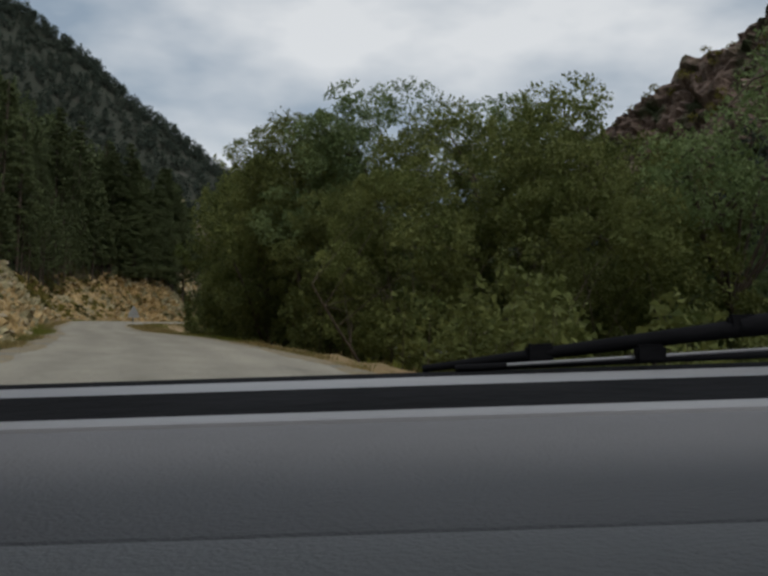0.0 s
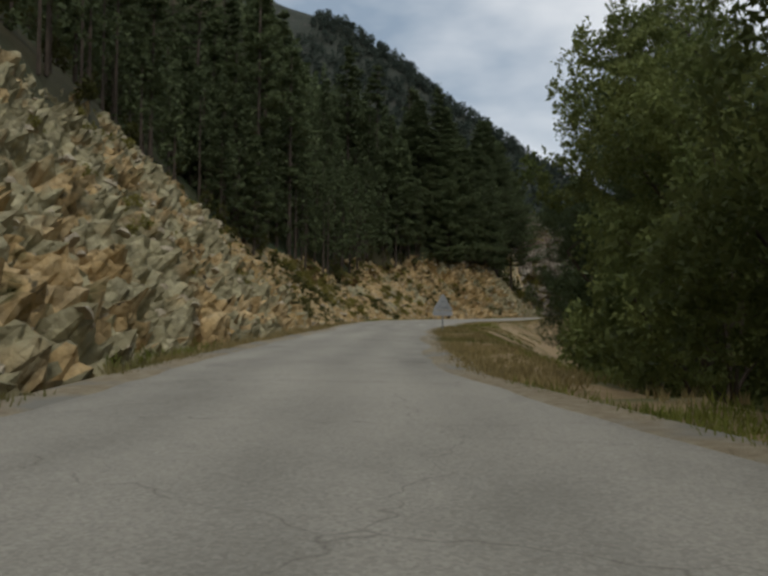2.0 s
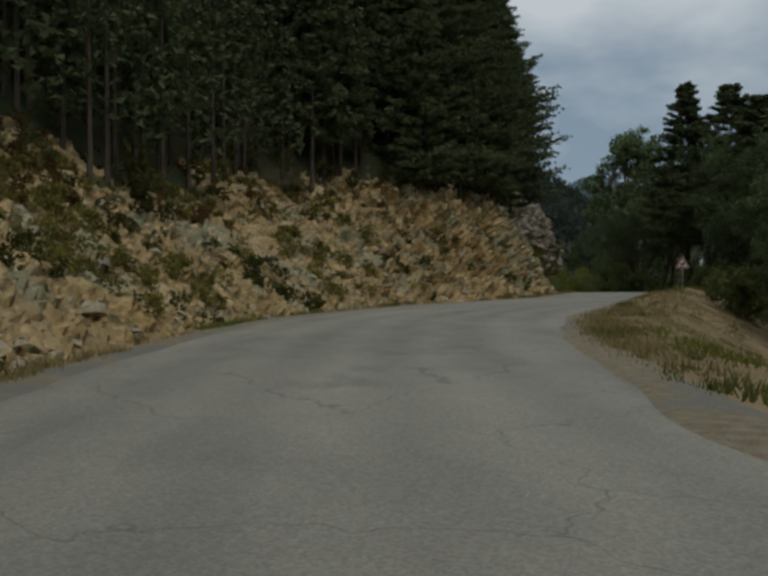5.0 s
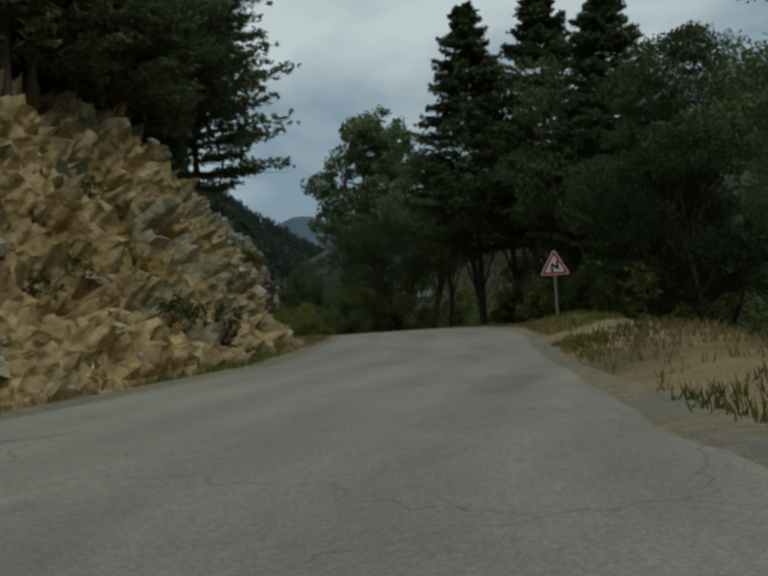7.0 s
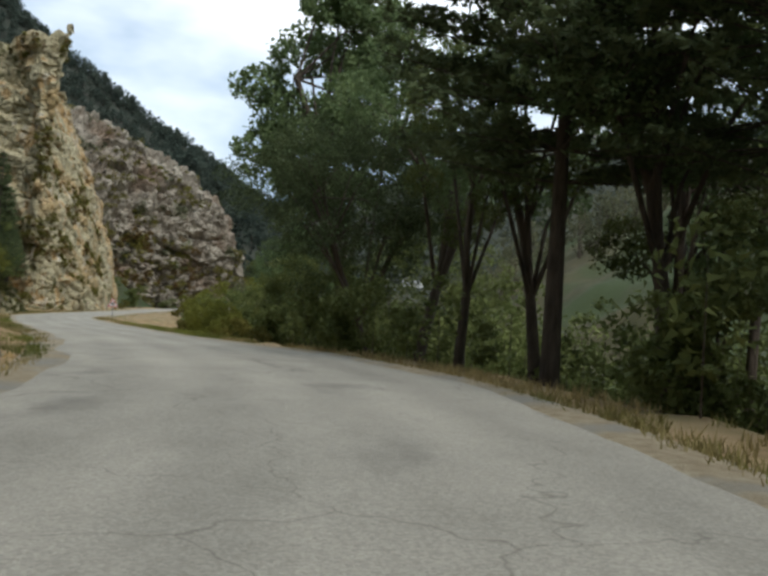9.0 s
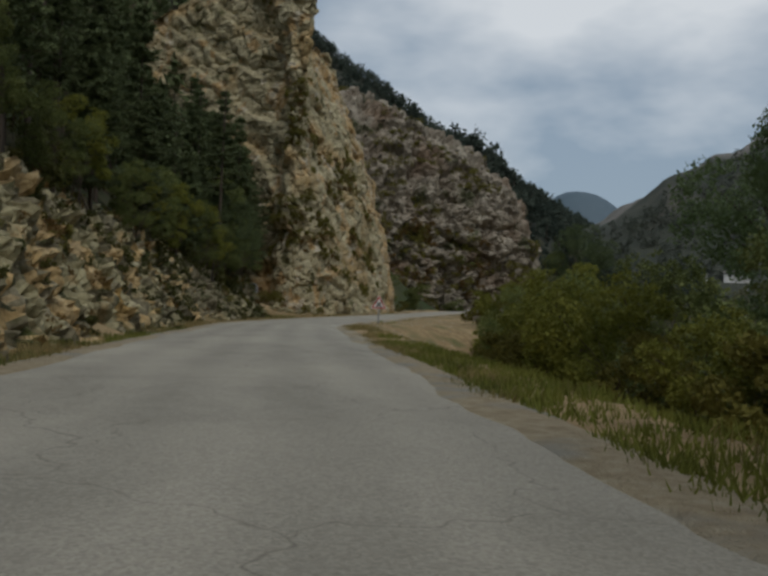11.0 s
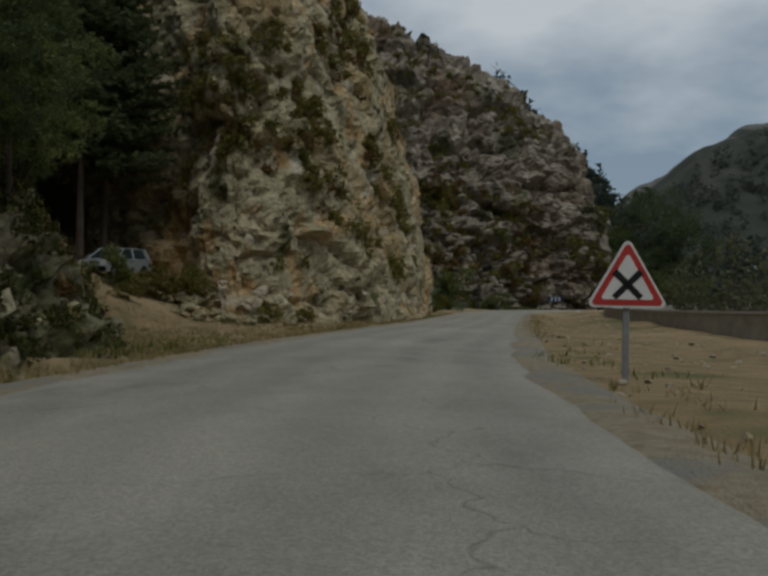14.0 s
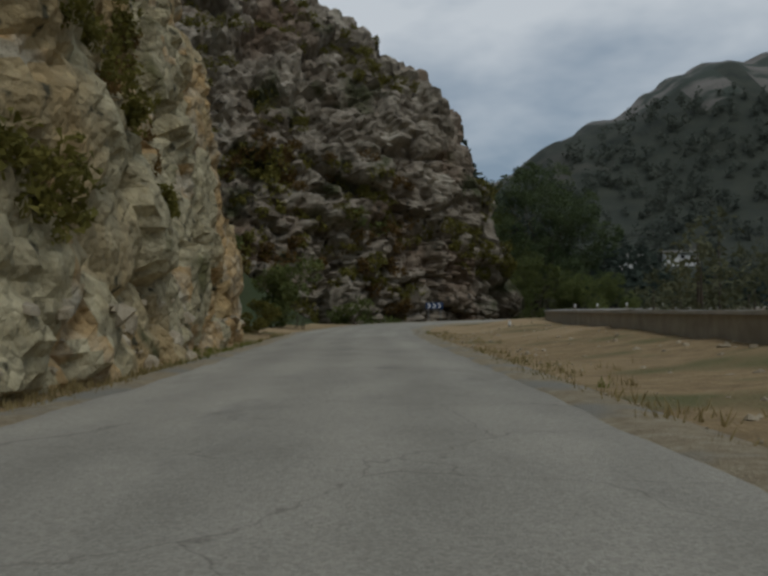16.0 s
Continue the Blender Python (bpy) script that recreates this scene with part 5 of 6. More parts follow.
for _ in range(7500):
    s = rng.uniform(55, 192)
    n = right_edge(s) + rng.uniform(0.2, 6.5)
    if noise.noise(Vector((s * 0.18, n * 0.4, 5.0))) > -0.15:
        p = along(s, n)
        (green if noise.noise(Vector((s * 0.07, n * 0.3, 8.0))) > 0.28 else dry).append((p.x, p.y))
for _ in range(1500):
    s = rng.uniform(226, 258)
    n = right_edge(s) + 0.5 + 4.5 * rng.uniform() ** 1.4
    p = along(s, n)
    green.append((p.x, p.y))
for _ in range(900):
    s = rng.uniform(306, 334)
    n = left_edge(s) - rng.uniform(0.1, 8.0)
    p = along(s, n)
    dry.append((p.x, p.y))
for nm, pl, mat, lo, hi, lab in (("dry_grass", dry, M_GRASS, 0.06, 0.24, "dry straw-coloured grass on the verges"), ("green_grass", green, M_GREEN_GRASS, 0.06, 0.24, "green grass tufts on the verges")):
    zz = ground_height(np.array([q[0] for q in pl]), np.array([q[1] for q in pl]))[0]
    tufts(nm, [(x, y, z) for (x, y), z in zip(pl, zz)], mat, lo, hi, 6, lab, 5)


def stones(name, places, lo, hi, mat, label, seed):
    """Loose broken stones of six-sided chips, one object."""
    rng = np.random.default_rng(seed)
    v, f = [], []
    unit = [(1, 0, 0), (0.5, 0.87, 0), (-0.5, 0.87, 0), (-1, 0, 0), (-0.5, -0.87, 0), (0.5, -0.87, 0)]
    for p in places:
        r = lo + (hi - lo) * rng.uniform() ** 3
        q = Euler(rng.uniform(-0.7, 0.7, 3)).to_matrix() @ Euler((0, 0, rng.uniform(0, 6.28))).to_matrix()
        k = len(v)
        flat = rng.uniform(0.35, 0.8)
        for x, y, _ in unit:
            v.append(Vector(p) + q @ Vector((x * r * rng.uniform(0.7, 1.2), y * r * rng.uniform(0.5, 1.1), -flat * r * 0.4)))
        for x, y, _ in unit:
            v.append(Vector(p) + q @ Vector((x * r * rng.uniform(0.4, 0.85), y * r * rng.uniform(0.3, 0.8), flat * r * rng.uniform(0.4, 0.8))))
        f.append(tuple(range(k + 6, k + 12)))
        f.append(tuple(range(k + 5, k - 1, -1)))
        for i in range(6):
            j = (i + 1) % 6
            f.append((k + i, k + j, k + 6 + j, k + 6 + i))
    return tagged(mesh_of(name, v, f, mat), label, "stones", kind="stuff")


def picked(grid, count, rng, low=0.0, high=1.0, span=(0.0, 1.0)):
    r, c, _ = grid.shape
    return [tuple(grid[int((span[0] + (span[1] - span[0]) * rng.uniform()) * (r - 1)), int((low + (high - low) * rng.uniform()) * (c - 1))]) for _ in range(count)]


stones("bank_stones", picked(tan_bank, 2600, rng, 0.02, 0.95), 0.05, 0.34, M_STONE, "pale broken stones lying on the ochre bank", 3)
stones("bank_stones", picked(grey_bank, 600, rng, 0.02, 0.9), 0.07, 0.36, M_BANK_GREY, "grey broken stones on the low rock wall", 4)
stones("cliff_foot_stones", picked(near_rock, 500, rng, 0.01, 0.08), 0.08, 0.5, M_STONE, "pale stones fallen at the cliff foot", 6)


gravel = []
for _ in range(900):
    s = rng.uniform(288, 385)
    p = along(s, right_edge(s) + rng.uniform(0.2, 8.0))
    gravel.append((p.x, p.y))
zz = ground_height(np.array([q[0] for q in gravel]), np.array([q[1] for q in gravel]))[0]
stones("layby_stones", [(x, y, z) for (x, y), z in zip(gravel, zz)], 0.02, 0.13, M_STONE, "loose tan stones scattered on the gravel lay-by", 9)


def scrub(name, grid, count, seed, mat, size, label, low, high, gate=0.05, scale=0.12, span=(0.0, 1.0)):
    """Scrub that has taken hold on ledges: joined small bushes."""
    rng = np.random.default_rng(seed)
    pts = []
    while len(pts) < count:
        p = picked(grid, 1, rng, low, high, span)[0]
        if noise.noise(Vector((p[0] * scale, p[1] * scale, (p[2] + 0.5 * p[1]) * scale * 2.0))) > gate:
            q = rng.normal(0, 1, (34, 3))
            q /= np.linalg.norm(q, axis=1)[:, None]
            k = size * rng.uniform(0.5, 1.4)
            pts.append(np.array(p) + q * k * [1, 1, 0.7] * rng.uniform(0.5, 1, (34, 1)) + [0, 0, 0.25 * k])
    v, f = leaf_cloud(np.concatenate(pts), size * 0.2, rng, count=5)
    return tagged(mesh_of(name, v.tolist(), f.tolist(), mat), label, "scrub", kind="stuff")


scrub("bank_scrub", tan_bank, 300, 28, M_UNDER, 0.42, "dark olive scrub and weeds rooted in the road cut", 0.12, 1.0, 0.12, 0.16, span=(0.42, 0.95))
scrub("bank_scrub", tan_bank, 170, 29, M_SCRUB, 0.45, "olive weeds hanging over the road cut", 0.2, 1.0, 0.0, 0.2, span=(0.58, 0.76))
scrub("bank_scrub", tan_bank, 240, 31, M_DRY_SCRUB, 0.36, "brown dry weeds along the top of the road cut", 0.66, 1.0, -0.1, 0.2, span=(0.6, 1.0))
scrub("bank_scrub", tan_bank, 260, 11, M_SCRUB, 0.4, "dull olive scrub growing on the ochre bank", 0.25, 1.0)
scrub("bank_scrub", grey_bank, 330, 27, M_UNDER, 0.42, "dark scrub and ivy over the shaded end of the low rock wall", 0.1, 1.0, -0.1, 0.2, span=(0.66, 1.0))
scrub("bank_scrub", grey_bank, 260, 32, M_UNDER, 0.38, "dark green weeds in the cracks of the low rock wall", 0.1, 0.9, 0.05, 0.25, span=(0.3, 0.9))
scrub("bank_scrub", grey_bank, 130, 33, M_DRY_SCRUB, 0.36, "rust-brown dry plants on the low rock wall", 0.15, 1.0, 0.05, 0.22, span=(0.4, 0.95))
scrub("bank_scrub", grey_bank, 170, 12, M_SCRUB, 0.4, "dull olive scrub on the low rock wall", 0.3, 1.0)
scrub("cliff_scrub", near_rock, 420, 13, M_SCRUB, 0.62, "brownish green scrub on the cliff ledges", 0.1, 1.0, 0.12, 0.15, span=(0.2, 0.5))
scrub("cliff_scrub", near_rock, 150, 23, M_DRY_SCRUB, 0.55, "rust-brown dry scrub on the cliff ledges", 0.15, 1.0, 0.1, 0.15, span=(0.22, 0.52))
scrub("cliff_scrub", far_rock, 420, 14, M_SCRUB, 0.95, "dark scrub on the brown-grey cliff", 0.04, 1.0, 0.1, 0.06)
scrub("cliff_scrub", far_rock, 110, 24, M_SCRUB, 1.1, "dark olive scrub in the hollow of the far cliff", 0.02, 0.42, -0.05, 0.07, span=(0.34, 0.76))
scrub("cliff_scrub", far_rock, 90, 25, M_DRY_SCRUB, 1.1, "rust-brown dry scrub in the hollow of the far cliff", 0.05, 0.5, -0.05, 0.09, span=(0.3, 0.74))
scrub("cliff_bushes", far_rock, 40, 15, M_LEAF, 1.4, "dark green bushes at the far cliff's foot", 0.02, 0.3, 0.15, 0.06)
scrub("cliff_scrub", red_rock, 200, 16, M_SCRUB, 1.1, "dark scrub on the reddish cliff", 0.1, 1.0, 0.1, 0.06)


# ---- pale houses across the valley ----
def distant_house(x, y, turn, long, label):
    """A low house with a gable roof; it stands on the far slope among trees."""
    root = new("house")
    d, h = 5.0, 1.9
    v = [(a, b, c) for c in (-2.0, h) for a, b in ((-long / 2, -d / 2), (long / 2, -d / 2), (long / 2, d / 2), (-long / 2, d / 2))] + [(-long / 2, 0, h + 0.7), (long / 2, 0, h + 0.7)]
    mesh_of("walls", v, [(0, 1, 5, 4), (2, 3, 7, 6), (1, 2, 6, 9, 5), (3, 0, 4, 8, 7)], M_SIGN_WHITE, root)
    e = 0.4
    r = [(a, b, c) for t in (0.02, 0.2) for a, b, c in ((-long / 2 - e, -d / 2 - e, h - 0.2 + t), (long / 2 + e, -d / 2 - e, h - 0.2 + t), (long / 2 + e, 0, h + 0.7 + t), (-long / 2 - e, 0, h + 0.7 + t), (long / 2 + e, d / 2 + e, h - 0.2 + t), (-long / 2 - e, d / 2 + e, h - 0.2 + t))]
    mesh_of("roof", r, [(6, 7, 8, 9), (9, 8, 10, 11), (0, 3, 2, 1), (3, 5, 4, 2), (0, 1, 7, 6), (4, 5, 11, 10), (1, 2, 8, 7), (2, 4, 10, 8), (3, 0, 6, 9), (5, 3, 9, 11)], M_CREST, root)
    for k in (-0.28, 0.0, 0.28):
        w = [(k * long + a, -d / 2 - b, c) for b in (0.0, 0.05) for a, c in ((-0.5, 0.5), (0.5, 0.5), (0.5, 1.4), (-0.5, 1.4))]
        mesh_of("window", w, [(4, 5, 6, 7), (0, 3, 2, 1), (0, 1, 5, 4), (1, 2, 6, 5), (2, 3, 7, 6), (3, 0, 4, 7)], M_DARK_PANE, root)
    root.matrix_basis = pose(x, y, ground_at(x, y), 0, 0, turn)
    return tagged(root, label, "house")


distant_house(-7.8, 566.0, 8, 8.0, "pale low house among trees across the valley")
distant_house(7.0, 566.5, -6, 9.0, "white house among trees on the far slope")


# ---- boulders at the cliff foot ----
def boulder(x, y, r, seed):
    bm = bmesh.new()
    bmesh.ops.create_icosphere(bm, subdivisions=4, radius=r)
    for v in bm.verts:
        q = v.co.normalized()
        d, pts = noise.voronoi(q * 1.6 + Vector((seed, 0, 0)))
        v.co = q * r * (0.75 + 0.4 * noise.cell(pts[0] * 4.3) + 0.25 * noise.fractal(q * 2.5 + Vector((seed, 3, 0)), 1, 2, 3))
        v.co.z *= 0.7
    root = part("boulder", bm, M_BANK_GREY, smooth=True)
    root.matrix_basis = pose(x, y, ground_at(x, y) + r * 0.25, 0, 0, seed * 50)
    return tagged(root, "pale broken boulder at the cliff foot", "boulder", "boulders at the cliff foot")


for k, (x, y, r) in enumerate(((-75.6, 314.4, 0.6), (-74.5, 313.2, 0.45), (-76.4, 316.2, 0.7), (-74.4, 315.8, 0.5), (-73.4, 316.2, 0.4), (-75.2, 316.6, 0.5), (-72.2, 318.2, 0.4))):
    boulder(x, y, r, k + 1.0)


# ---- the car, standing where the drive begins ----
M_DASH = material("grey_dashboard_plastic", [(0.3, (0.128, 0.126, 0.13)), (0.7, (0.168, 0.165, 0.172))], 1.6, 0.6, bump=0.25, bump_scale=260)
M_TRIM = material("pale_grey_trim", [(0.3, (0.24, 0.24, 0.25)), (0.7, (0.32, 0.32, 0.33))], 3.0, 0.45, bump=0.05)
M_RUBBER = material("black_rubber", [(0.3, (0.008, 0.008, 0.009)), (0.7, (0.018, 0.018, 0.02))], 5.0, 0.85, bump=0.1, spec=0.03)
M_PAINT = material("dark_grey_paint", [(0.3, (0.035, 0.038, 0.045)), (0.7, (0.05, 0.053, 0.06))], 0.8, 0.3, bump=0, spec=0.5)
M_CLOTH = material("charcoal_seat_cloth", [(0.3, (0.02, 0.02, 0.022)), (0.7, (0.04, 0.04, 0.045))], 20.0, 0.95, bump=0.3)
M_RIM = material("alloy_rim", [(0.3, (0.45, 0.45, 0.46)), (0.7, (0.55, 0.55, 0.56))], 4.0, 0.35, bump=0, metal=0.8)

car = new("car")


def sheet_x(bm, profile, x0, x1):
    """A side outline in y and z carried across from x0 to x1."""
    a = [bm.verts.new((x0, y, z)) for y, z in profile]
    b = [bm.verts.new((x1, y, z)) for y, z in profile]
    bm.faces.new(a)
    bm.faces.new(b[::-1])
    for i in range(len(profile)):
        j = (i + 1) % len(profile)
        bm.faces.new((a[j], a[i], b[i], b[j]))
    bmesh.ops.recalc_face_normals(bm, faces=bm.faces)


def carpart(name, profile, x0, x1, mat, label="", soft=0.0, parent=None):
    bm = bmesh.new()
    sheet_x(bm, profile, x0, x1)
    if soft:
        bmesh.ops.bevel(bm, geom=bm.edges[:], offset=soft, segments=2, affect="EDGES", profile=0.6)
    return part(name, bm, mat, parent or car, label)


def arch(cy, r, steps=7):
    return [(cy - r * math.cos(math.pi * k / (steps - 1)), 0.3 + r * math.sin(math.pi * k / (steps - 1))) for k in range(steps)]


under = [(-1.72, 0.3)] + arch(-0.95, 0.36) + arch(1.62, 0.36) + [(2.42, 0.3)]
for x0, x1 in ((-0.86, -0.8), (0.8, 0.86)):
    carpart("side_panel", under + [(2.44, 0.62), (2.30, 0.80), (1.52, 0.97), (1.36, 1.02), (-1.62, 1.0), (-1.74, 0.75)], x0, x1, M_PAINT)
carpart("bonnet", [(1.50, 1.0), (1.90, 0.955), (2.28, 0.84), (2.40, 0.70), (2.37, 0.70), (2.25, 0.81), (1.89, 0.925), (1.50, 0.97)], -0.798, 0.798, M_PAINT, "dark grey bonnet", 0.008)
carpart("front_bumper", [(2.38, 0.28), (2.47, 0.34), (2.46, 0.56), (2.42, 0.68), (2.36, 0.68), (2.36, 0.28)], -0.798, 0.798, M_PAINT, "", 0.01)
carpart("rear_panel", [(-1.70, 0.28), (-1.66, 0.28), (-1.62, 0.98), (-1.67, 0.98), (-1.74, 0.72)], -0.798, 0.798, M_PAINT, "", 0.008)
carpart("floor_pan", [(-1.65, 0.26), (2.35, 0.26), (2.35, 0.30), (-1.65, 0.30)], -0.797, 0.797, M_RUBBER)
carpart("roof", [(0.42, 1.475), (0.1, 1.51), (-0.6, 1.525), (-1.3, 1.48), (-1.3, 1.45), (-0.6, 1.495), (0.1, 1.48), (0.42, 1.445)], -0.66, 0.66, M_PAINT, "", 0.008)
for side in (-1, 1):
    for nm, a, b, r in (("front_pillar", (0.80 * side, 1.40, 1.02), (0.645 * side, 0.42, 1.46), 0.035), ("door_pillar", (0.82 * side, -0.15, 1.0), (0.66 * side, -0.2, 1.49), 0.04), ("rear_pillar", (0.82 * side, -1.55, 1.0), (0.66 * side, -1.27, 1.46), 0.06)):
        v, f = [], []
        limb(v, f, a, b, r, r, 8)
        mesh_of(nm, v, f, M_PAINT, car, True)
M_FRONT_BAND = material("pale_front_band", [(0.3, (0.24, 0.24, 0.243)), (0.7, (0.29, 0.29, 0.293))], 1.6, 0.6, bump=0.25, bump_scale=260)
carpart("dashboard", [(0.436, 0.62), (0.436, 1.097), (0.70, 1.099), (0.888, 1.099), (0.888, 0.92), (0.6, 0.62)], -0.79, 0.79, M_DASH, "soft mid-grey dashboard top", 0.006)
carpart("dashboard_pad", [(0.16, 0.62), (0.16, 1.02), (0.24, 1.075), (0.34, 1.097), (0.433, 1.1), (0.433, 0.62)], -0.79, 0.79, M_FRONT_BAND, "paler grey front band of the dashboard", 0.01)
carpart("dashboard_lip", [(0.892, 1.06), (0.892, 1.1035), (0.962, 1.1035), (0.962, 1.06)], -0.79, 0.79, M_TRIM, "pale grey edge strip", 0.006)
# solid black strip; the darkness of the gap is put into its colour
carpart("demister_slot", [(0.965, 1.03), (0.965, 1.1), (1.333, 1.1), (1.333, 1.03)], -0.78, 0.78, M_RUBBER, "flush black strip for the dark gap at the windscreen foot", 0.002)
carpart("cowl_strip", [(1.336, 1.03), (1.336, 1.0985), (1.47, 1.104), (1.47, 1.03)], -0.78, 0.78, M_TRIM, "pale strip below the windscreen", 0.005)
carpart("windscreen_seal", [(1.473, 1.02), (1.473, 1.104), (1.53, 1.108), (1.55, 1.02)], -0.79, 0.79, M_RUBBER, "black rubber seal", 0.004)
wiper = new("wiper")
wiper.parent = car
for nm, a, b, ra, rb, mat, lab in (("wiper_arm", (0.087, 1.423, 1.108), (0.277, 1.394, 1.128), 0.006, 0.010, M_RUBBER, "black wiper arm"), ("wiper_arm", (0.277, 1.394, 1.128), (0.605, 1.345, 1.163), 0.010, 0.015, M_RUBBER, "black wiper arm"),
                                   ("wiper_arm", (0.605, 1.345, 1.165), (0.778, 1.318, 1.180), 0.018, 0.019, M_RUBBER, "black wiper arm"),
                                   ("wiper_blade", (0.225, 1.372, 1.113), (0.778, 1.300, 1.134), 0.003, 0.003, M_TRIM, "thin bright metal blade"), ("wiper_rubber", (0.14, 1.39, 1.109), (0.778, 1.300, 1.124), 0.006, 0.007, M_RUBBER, "black blade rubber")):
    v, f = [], []
    limb(v, f, a, b, ra, rb, 8)
    ob = mesh_of(nm, v, f, mat, wiper, True)
    tagged(ob, lab)
for x, y, z in ((0.285, 1.393, 1.137), (0.455, 1.342, 1.132), (0.61, 1.344, 1.177)):
    bm = bmesh.new()
    bmesh.ops.create_cube(bm, size=1)
    bmesh.ops.scale(bm, vec=(0.05, 0.022, 0.03), verts=bm.verts)
    bmesh.ops.translate(bm, vec=(x, y, z - 0.006), verts=bm.verts)
    bmesh.ops.bevel(bm, geom=bm.edges[:], offset=0.005, segments=2, affect="EDGES")
    part("wiper_joint", bm, M_RUBBER, wiper)
for x in (-0.4, 0.4):
    seat = carpart("seat", [(-0.72, 0.45), (-0.20, 0.42), (-0.14, 0.50), (-0.20, 0.56), (-0.60, 0.58), (-0.82, 1.10), (-0.94, 1.08), (-0.80, 0.5)], x - 0.26, x + 0.26, M_CLOTH, "charcoal cloth seat", 0.03)
    carpart("headrest", [(-0.86, 1.12), (-0.94, 1.12), (-0.97, 1.30), (-0.88, 1.30)], x - 0.13, x + 0.13, M_CLOTH, "", 0.02, seat)
bm = bmesh.new()
for k in range(24):
    w = 2 * math.pi * k / 24
    for e in range(6):
        u = 2 * math.pi * e / 6
        rr = 0.18 + 0.015 * math.cos(u)
        bm.verts.new((-0.4 + rr * math.cos(w), 0.02 + 0.4 * rr * math.sin(w) + 0.012 * math.sin(u), 0.86 + 0.9 * rr * math.sin(w)))
bm.verts.ensure_lookup_table()
for k in range(24):
    for e in range(6):
        a, b = 6 * k, 6 * ((k + 1) % 24)
        bm.faces.new([bm.verts[i] for i in (a + e, a + (e + 1) % 6, b + (e + 1) % 6, b + e)])
part("steering_wheel", bm, M_RUBBER, car, "black steering wheel", True)
for y in (-0.95, 1.62):
    for side in (-1, 1):
        wheel = new("wheel")
        wheel.parent = car
        wheel.matrix_basis = pose(0.74 * side, y, 0.33, 0, 90, 0)
        bm = bmesh.new()
        bmesh.ops.create_cone(bm, cap_ends=True, segments=32, radius1=0.31, radius2=0.31, depth=0.19)
        bmesh.ops.bevel(bm, geom=[e for e in bm.edges if len(e.link_faces) == 2 and e.calc_face_angle() > 1], offset=0.03, segments=2, affect="EDGES")
        part("tyre", bm, M_RUBBER, wheel, "black tyre", True)
        bm = bmesh.new()
        bmesh.ops.create_cone(bm, cap_ends=True, segments=24, radius1=0.2, radius2=0.2, depth=0.2)
        part("rim", bm, M_RIM, wheel, "silver rim")
for x in (-0.6, 0.6):
    carpart("headlight", [(2.25, 0.66), (2.42, 0.64), (2.40, 0.78), (2.27, 0.80)], x - 0.15, x + 0.15, M_COPING, "clear headlight", 0.015)
    carpart("tail_light", [(-1.76, 0.78), (-1.68, 0.78), (-1.66, 0.95), (-1.72, 0.95)], x - 0.1, x + 0.1, M_SIGN_RED, "red tail light", 0.01)
# the fascia and the wiper stand a little higher on the passenger's side
lift = pose(0, 0.92, 1.1035, 0, -4.2, 0) @ pose(0, -0.92, -1.1035)
for ob in car.children:
    if ob.name.split(".")[0] in ("dashboard", "dashboard_pad", "dashboard_lip", "demister_slot", "cowl_strip", "windscreen_seal"):
        ob.matrix_basis = lift
wiper.matrix_basis = lift @ pose(0, 0.13, 0.004)
car.matrix_basis = pose(0, 0, 0.0, 0, 0, 0.6)
tagged(car, "dark grey car with a grey dashboard and a parked wiper", "car")


# ---- the car parked on the side track ----
# white paint taken down to grey; the pines' shade is put into the colour
M_CAR_PAINT = material("shade_greyed_white_paint", [(0.3, (0.26, 0.27, 0.265)), (0.7, (0.34, 0.35, 0.345))], 0.8, 0.3, bump=0, spec=0.5)
M_WINDOW = material("dark_car_glass", [(0.3, (0.02, 0.035, 0.035)), (0.7, (0.035, 0.055, 0.055))], 1.0, 0.06, bump=0, spec=0.7)


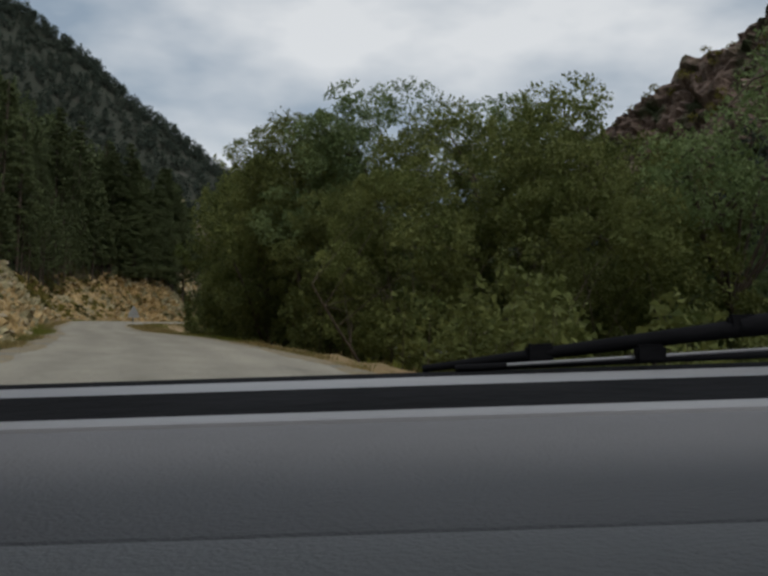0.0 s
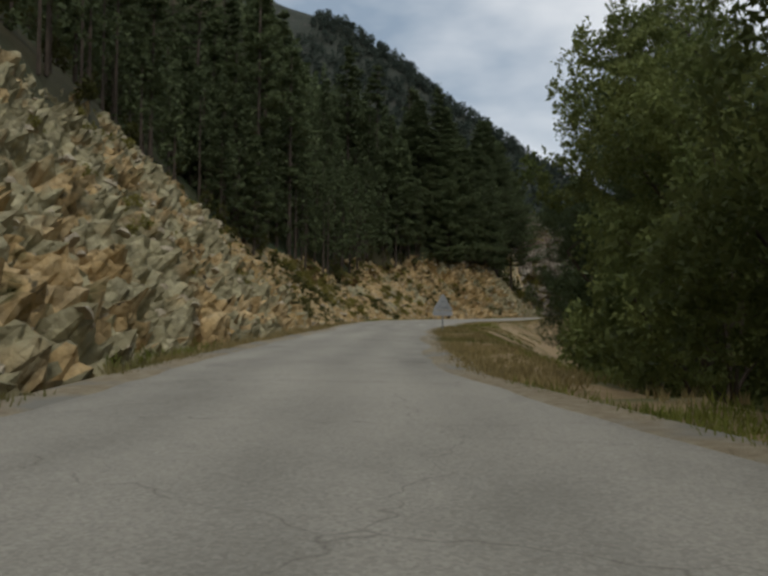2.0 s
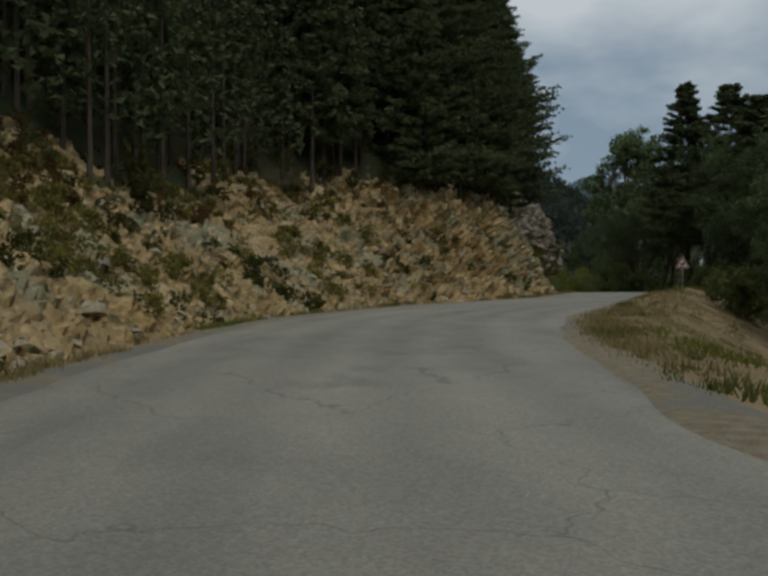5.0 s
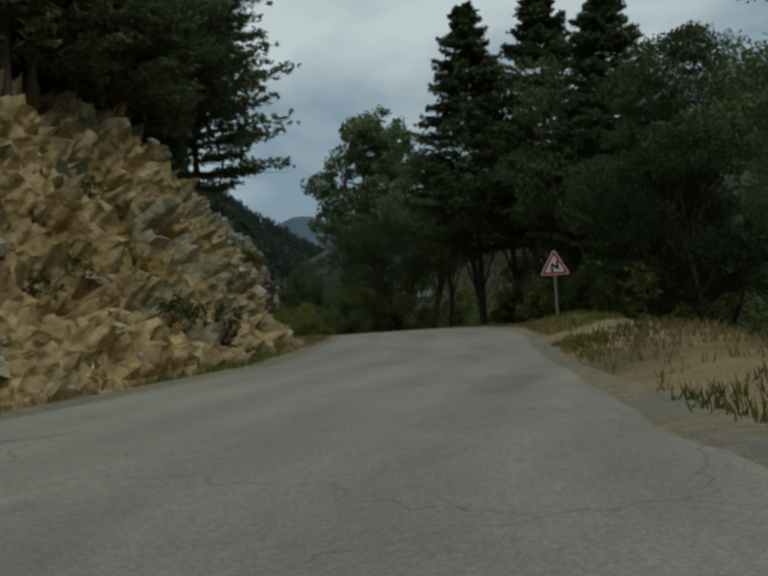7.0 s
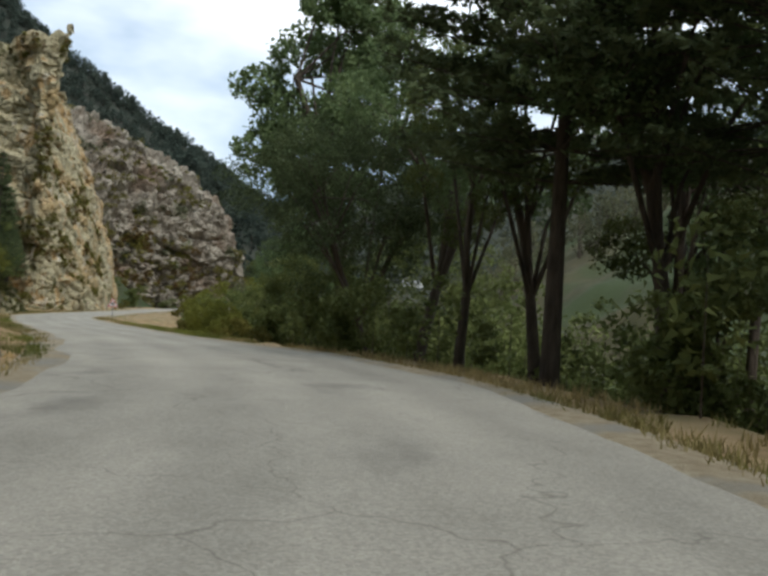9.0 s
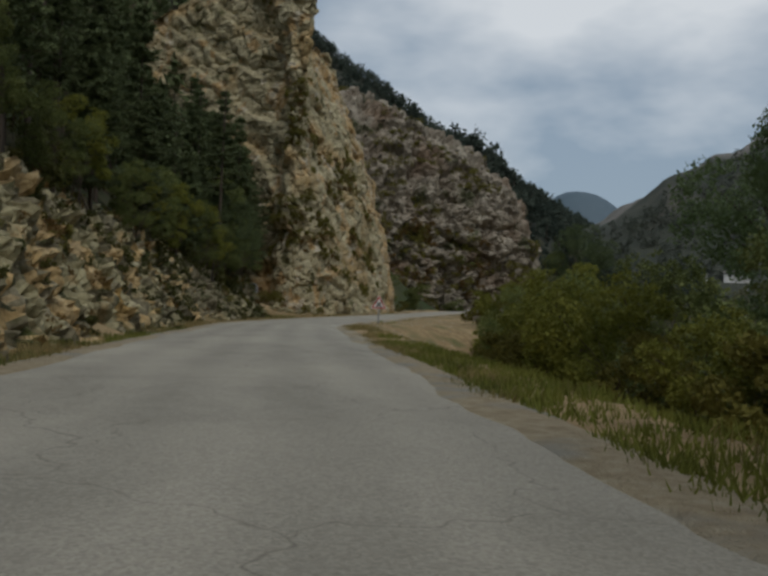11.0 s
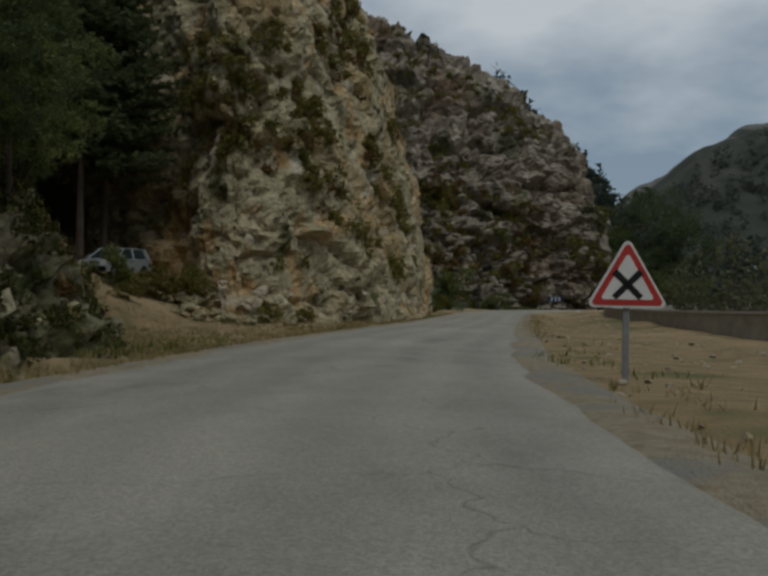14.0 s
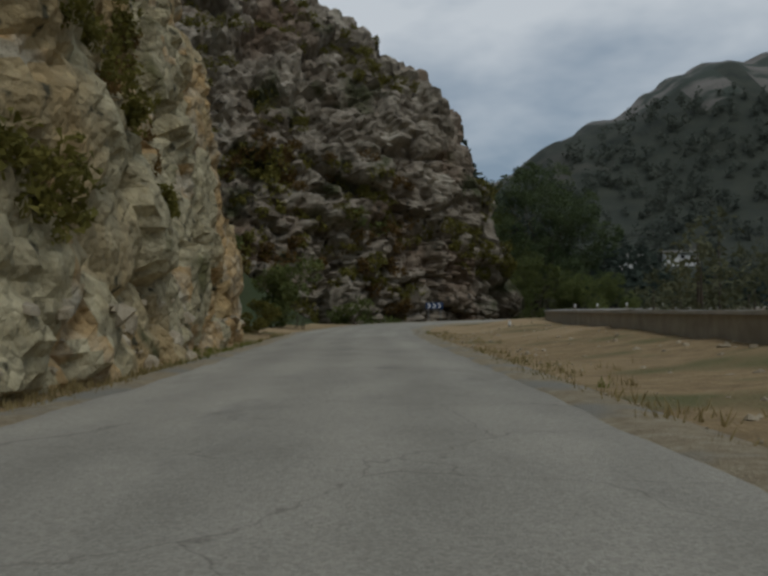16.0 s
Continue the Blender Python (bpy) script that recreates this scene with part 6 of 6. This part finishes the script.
def parked_car(x, y, z, turn):
    """A small hatchback along its own x, built from side outlines."""
    root = new("parked_car")

    def slab(name, outline, y0, y1, mat, label="", soft=0.02, parent=None):
        bm = bmesh.new()
        prism(bm, outline, y0, y1)
        if soft:
            bmesh.ops.bevel(bm, geom=bm.edges[:], offset=soft, segments=2, affect="EDGES", profile=0.6)
        return part(name, bm, mat, parent or root, label)

    def half_round(cx, r):
        return [(cx + r * math.cos(math.pi * k / 8), 0.3 + r * math.sin(math.pi * k / 8)) for k in range(9)]

    slab("body", [(-1.95, 0.3)] + half_round(-1.25, 0.35)[::-1] + half_round(1.25, 0.35)[::-1] + [(1.9, 0.3), (1.95, 0.55), (1.85, 0.78), (0.95, 0.93), (-1.85, 0.95), (-1.98, 0.6)], -0.8, 0.8, M_CAR_PAINT, "white body, its paint greyed for tree shade")
    bm = bmesh.new()
    low, high = ((0.98, 0.92), (-1.84, 0.93)), ((0.25, 1.40), (-1.45, 1.38))
    c = [bm.verts.new((px, py, pz)) for (px, pz), w in ((low[0], 0.76), (low[1], 0.76)) for py in (-w, w)] + [bm.verts.new((px, py, pz)) for (px, pz), w in ((high[0], 0.6), (high[1], 0.6)) for py in (-w, w)]
    for f in ((0, 1, 3, 2), (4, 5, 7, 6), (0, 1, 5, 4), (2, 3, 7, 6), (0, 2, 6, 4), (1, 3, 7, 5)):
        bm.faces.new([c[i] for i in f])
    bmesh.ops.recalc_face_normals(bm, faces=bm.faces)
    part("cabin_glass", bm, M_WINDOW, root, "dark cabin windows")
    slab("roof", [(0.32, 1.385), (0.2, 1.43), (-0.6, 1.46), (-1.4, 1.42), (-1.5, 1.37)], -0.63, 0.63, M_CAR_PAINT)
    for side in (-1, 1):
        for nm, a, b, r in (("front_pillar", (1.0, 0.77 * side, 0.92), (0.25, 0.61 * side, 1.40), 0.045), ("door_pillar", (-0.35, 0.77 * side, 0.92), (-0.4, 0.61 * side, 1.41), 0.05), ("rear_pillar", (-1.6, 0.77 * side, 0.92), (-1.4, 0.61 * side, 1.40), 0.12)):
            v, f = [], []
            limb(v, f, a, b, r, r, 8)
            mesh_of(nm, v, f, M_CAR_PAINT, root, True)
        slab("door_handle", [(-0.25, 0.80), (-0.05, 0.80), (-0.05, 0.84), (-0.25, 0.84)], 0.80 * side, 0.83 * side, M_RUBBER, "", 0.005)
        slab("mirror", [(0.72, 0.95), (0.86, 0.95), (0.84, 1.07), (0.72, 1.06)], 0.78 * side, 0.95 * side, M_CAR_PAINT)
        slab("headlight", [(1.72, 0.66), (1.93, 0.62), (1.88, 0.78), (1.74, 0.80)], 0.48 * side, 0.79 * side, M_COPING, "clear headlight", 0.015)
        slab("tail_light", [(-1.99, 0.72), (-1.9, 0.72), (-1.86, 0.93), (-1.95, 0.92)], 0.6 * side, 0.79 * side, M_SIGN_RED, "red tail light", 0.01)
        for cx in (-1.25, 1.25):
            wheel = new("wheel")
            wheel.parent = root
            wheel.matrix_basis = pose(cx, 0.7 * side, 0.3, 90, 0, 0)
            bm = bmesh.new()
            bmesh.ops.create_cone(bm, cap_ends=True, segments=28, radius1=0.3, radius2=0.3, depth=0.19)
            part("tyre", bm, M_RUBBER, wheel, "black tyre", True)
            bm = bmesh.new()
            bmesh.ops.create_cone(bm, cap_ends=True, segments=20, radius1=0.19, radius2=0.19, depth=0.21)
            part("rim", bm, M_RIM, wheel, "silver rim")
    for nm, px in (("front_bumper", 1.90), ("rear_bumper", -2.0)):
        slab(nm, [(px, 0.33), (px + 0.1, 0.33), (px + 0.1, 0.55), (px, 0.55)], -0.78, 0.78, M_RUBBER, "dark plastic bumper", 0.02)
    root.matrix_basis = pose(x, y, z, 0, 0, turn)
    return tagged(root, "small white hatchback, paint greyed for shade, parked on the track under dark pines", "car")


parked_car(-80.4, 317.0, ground_at(-80.4, 317.0) - 0.03, -94)
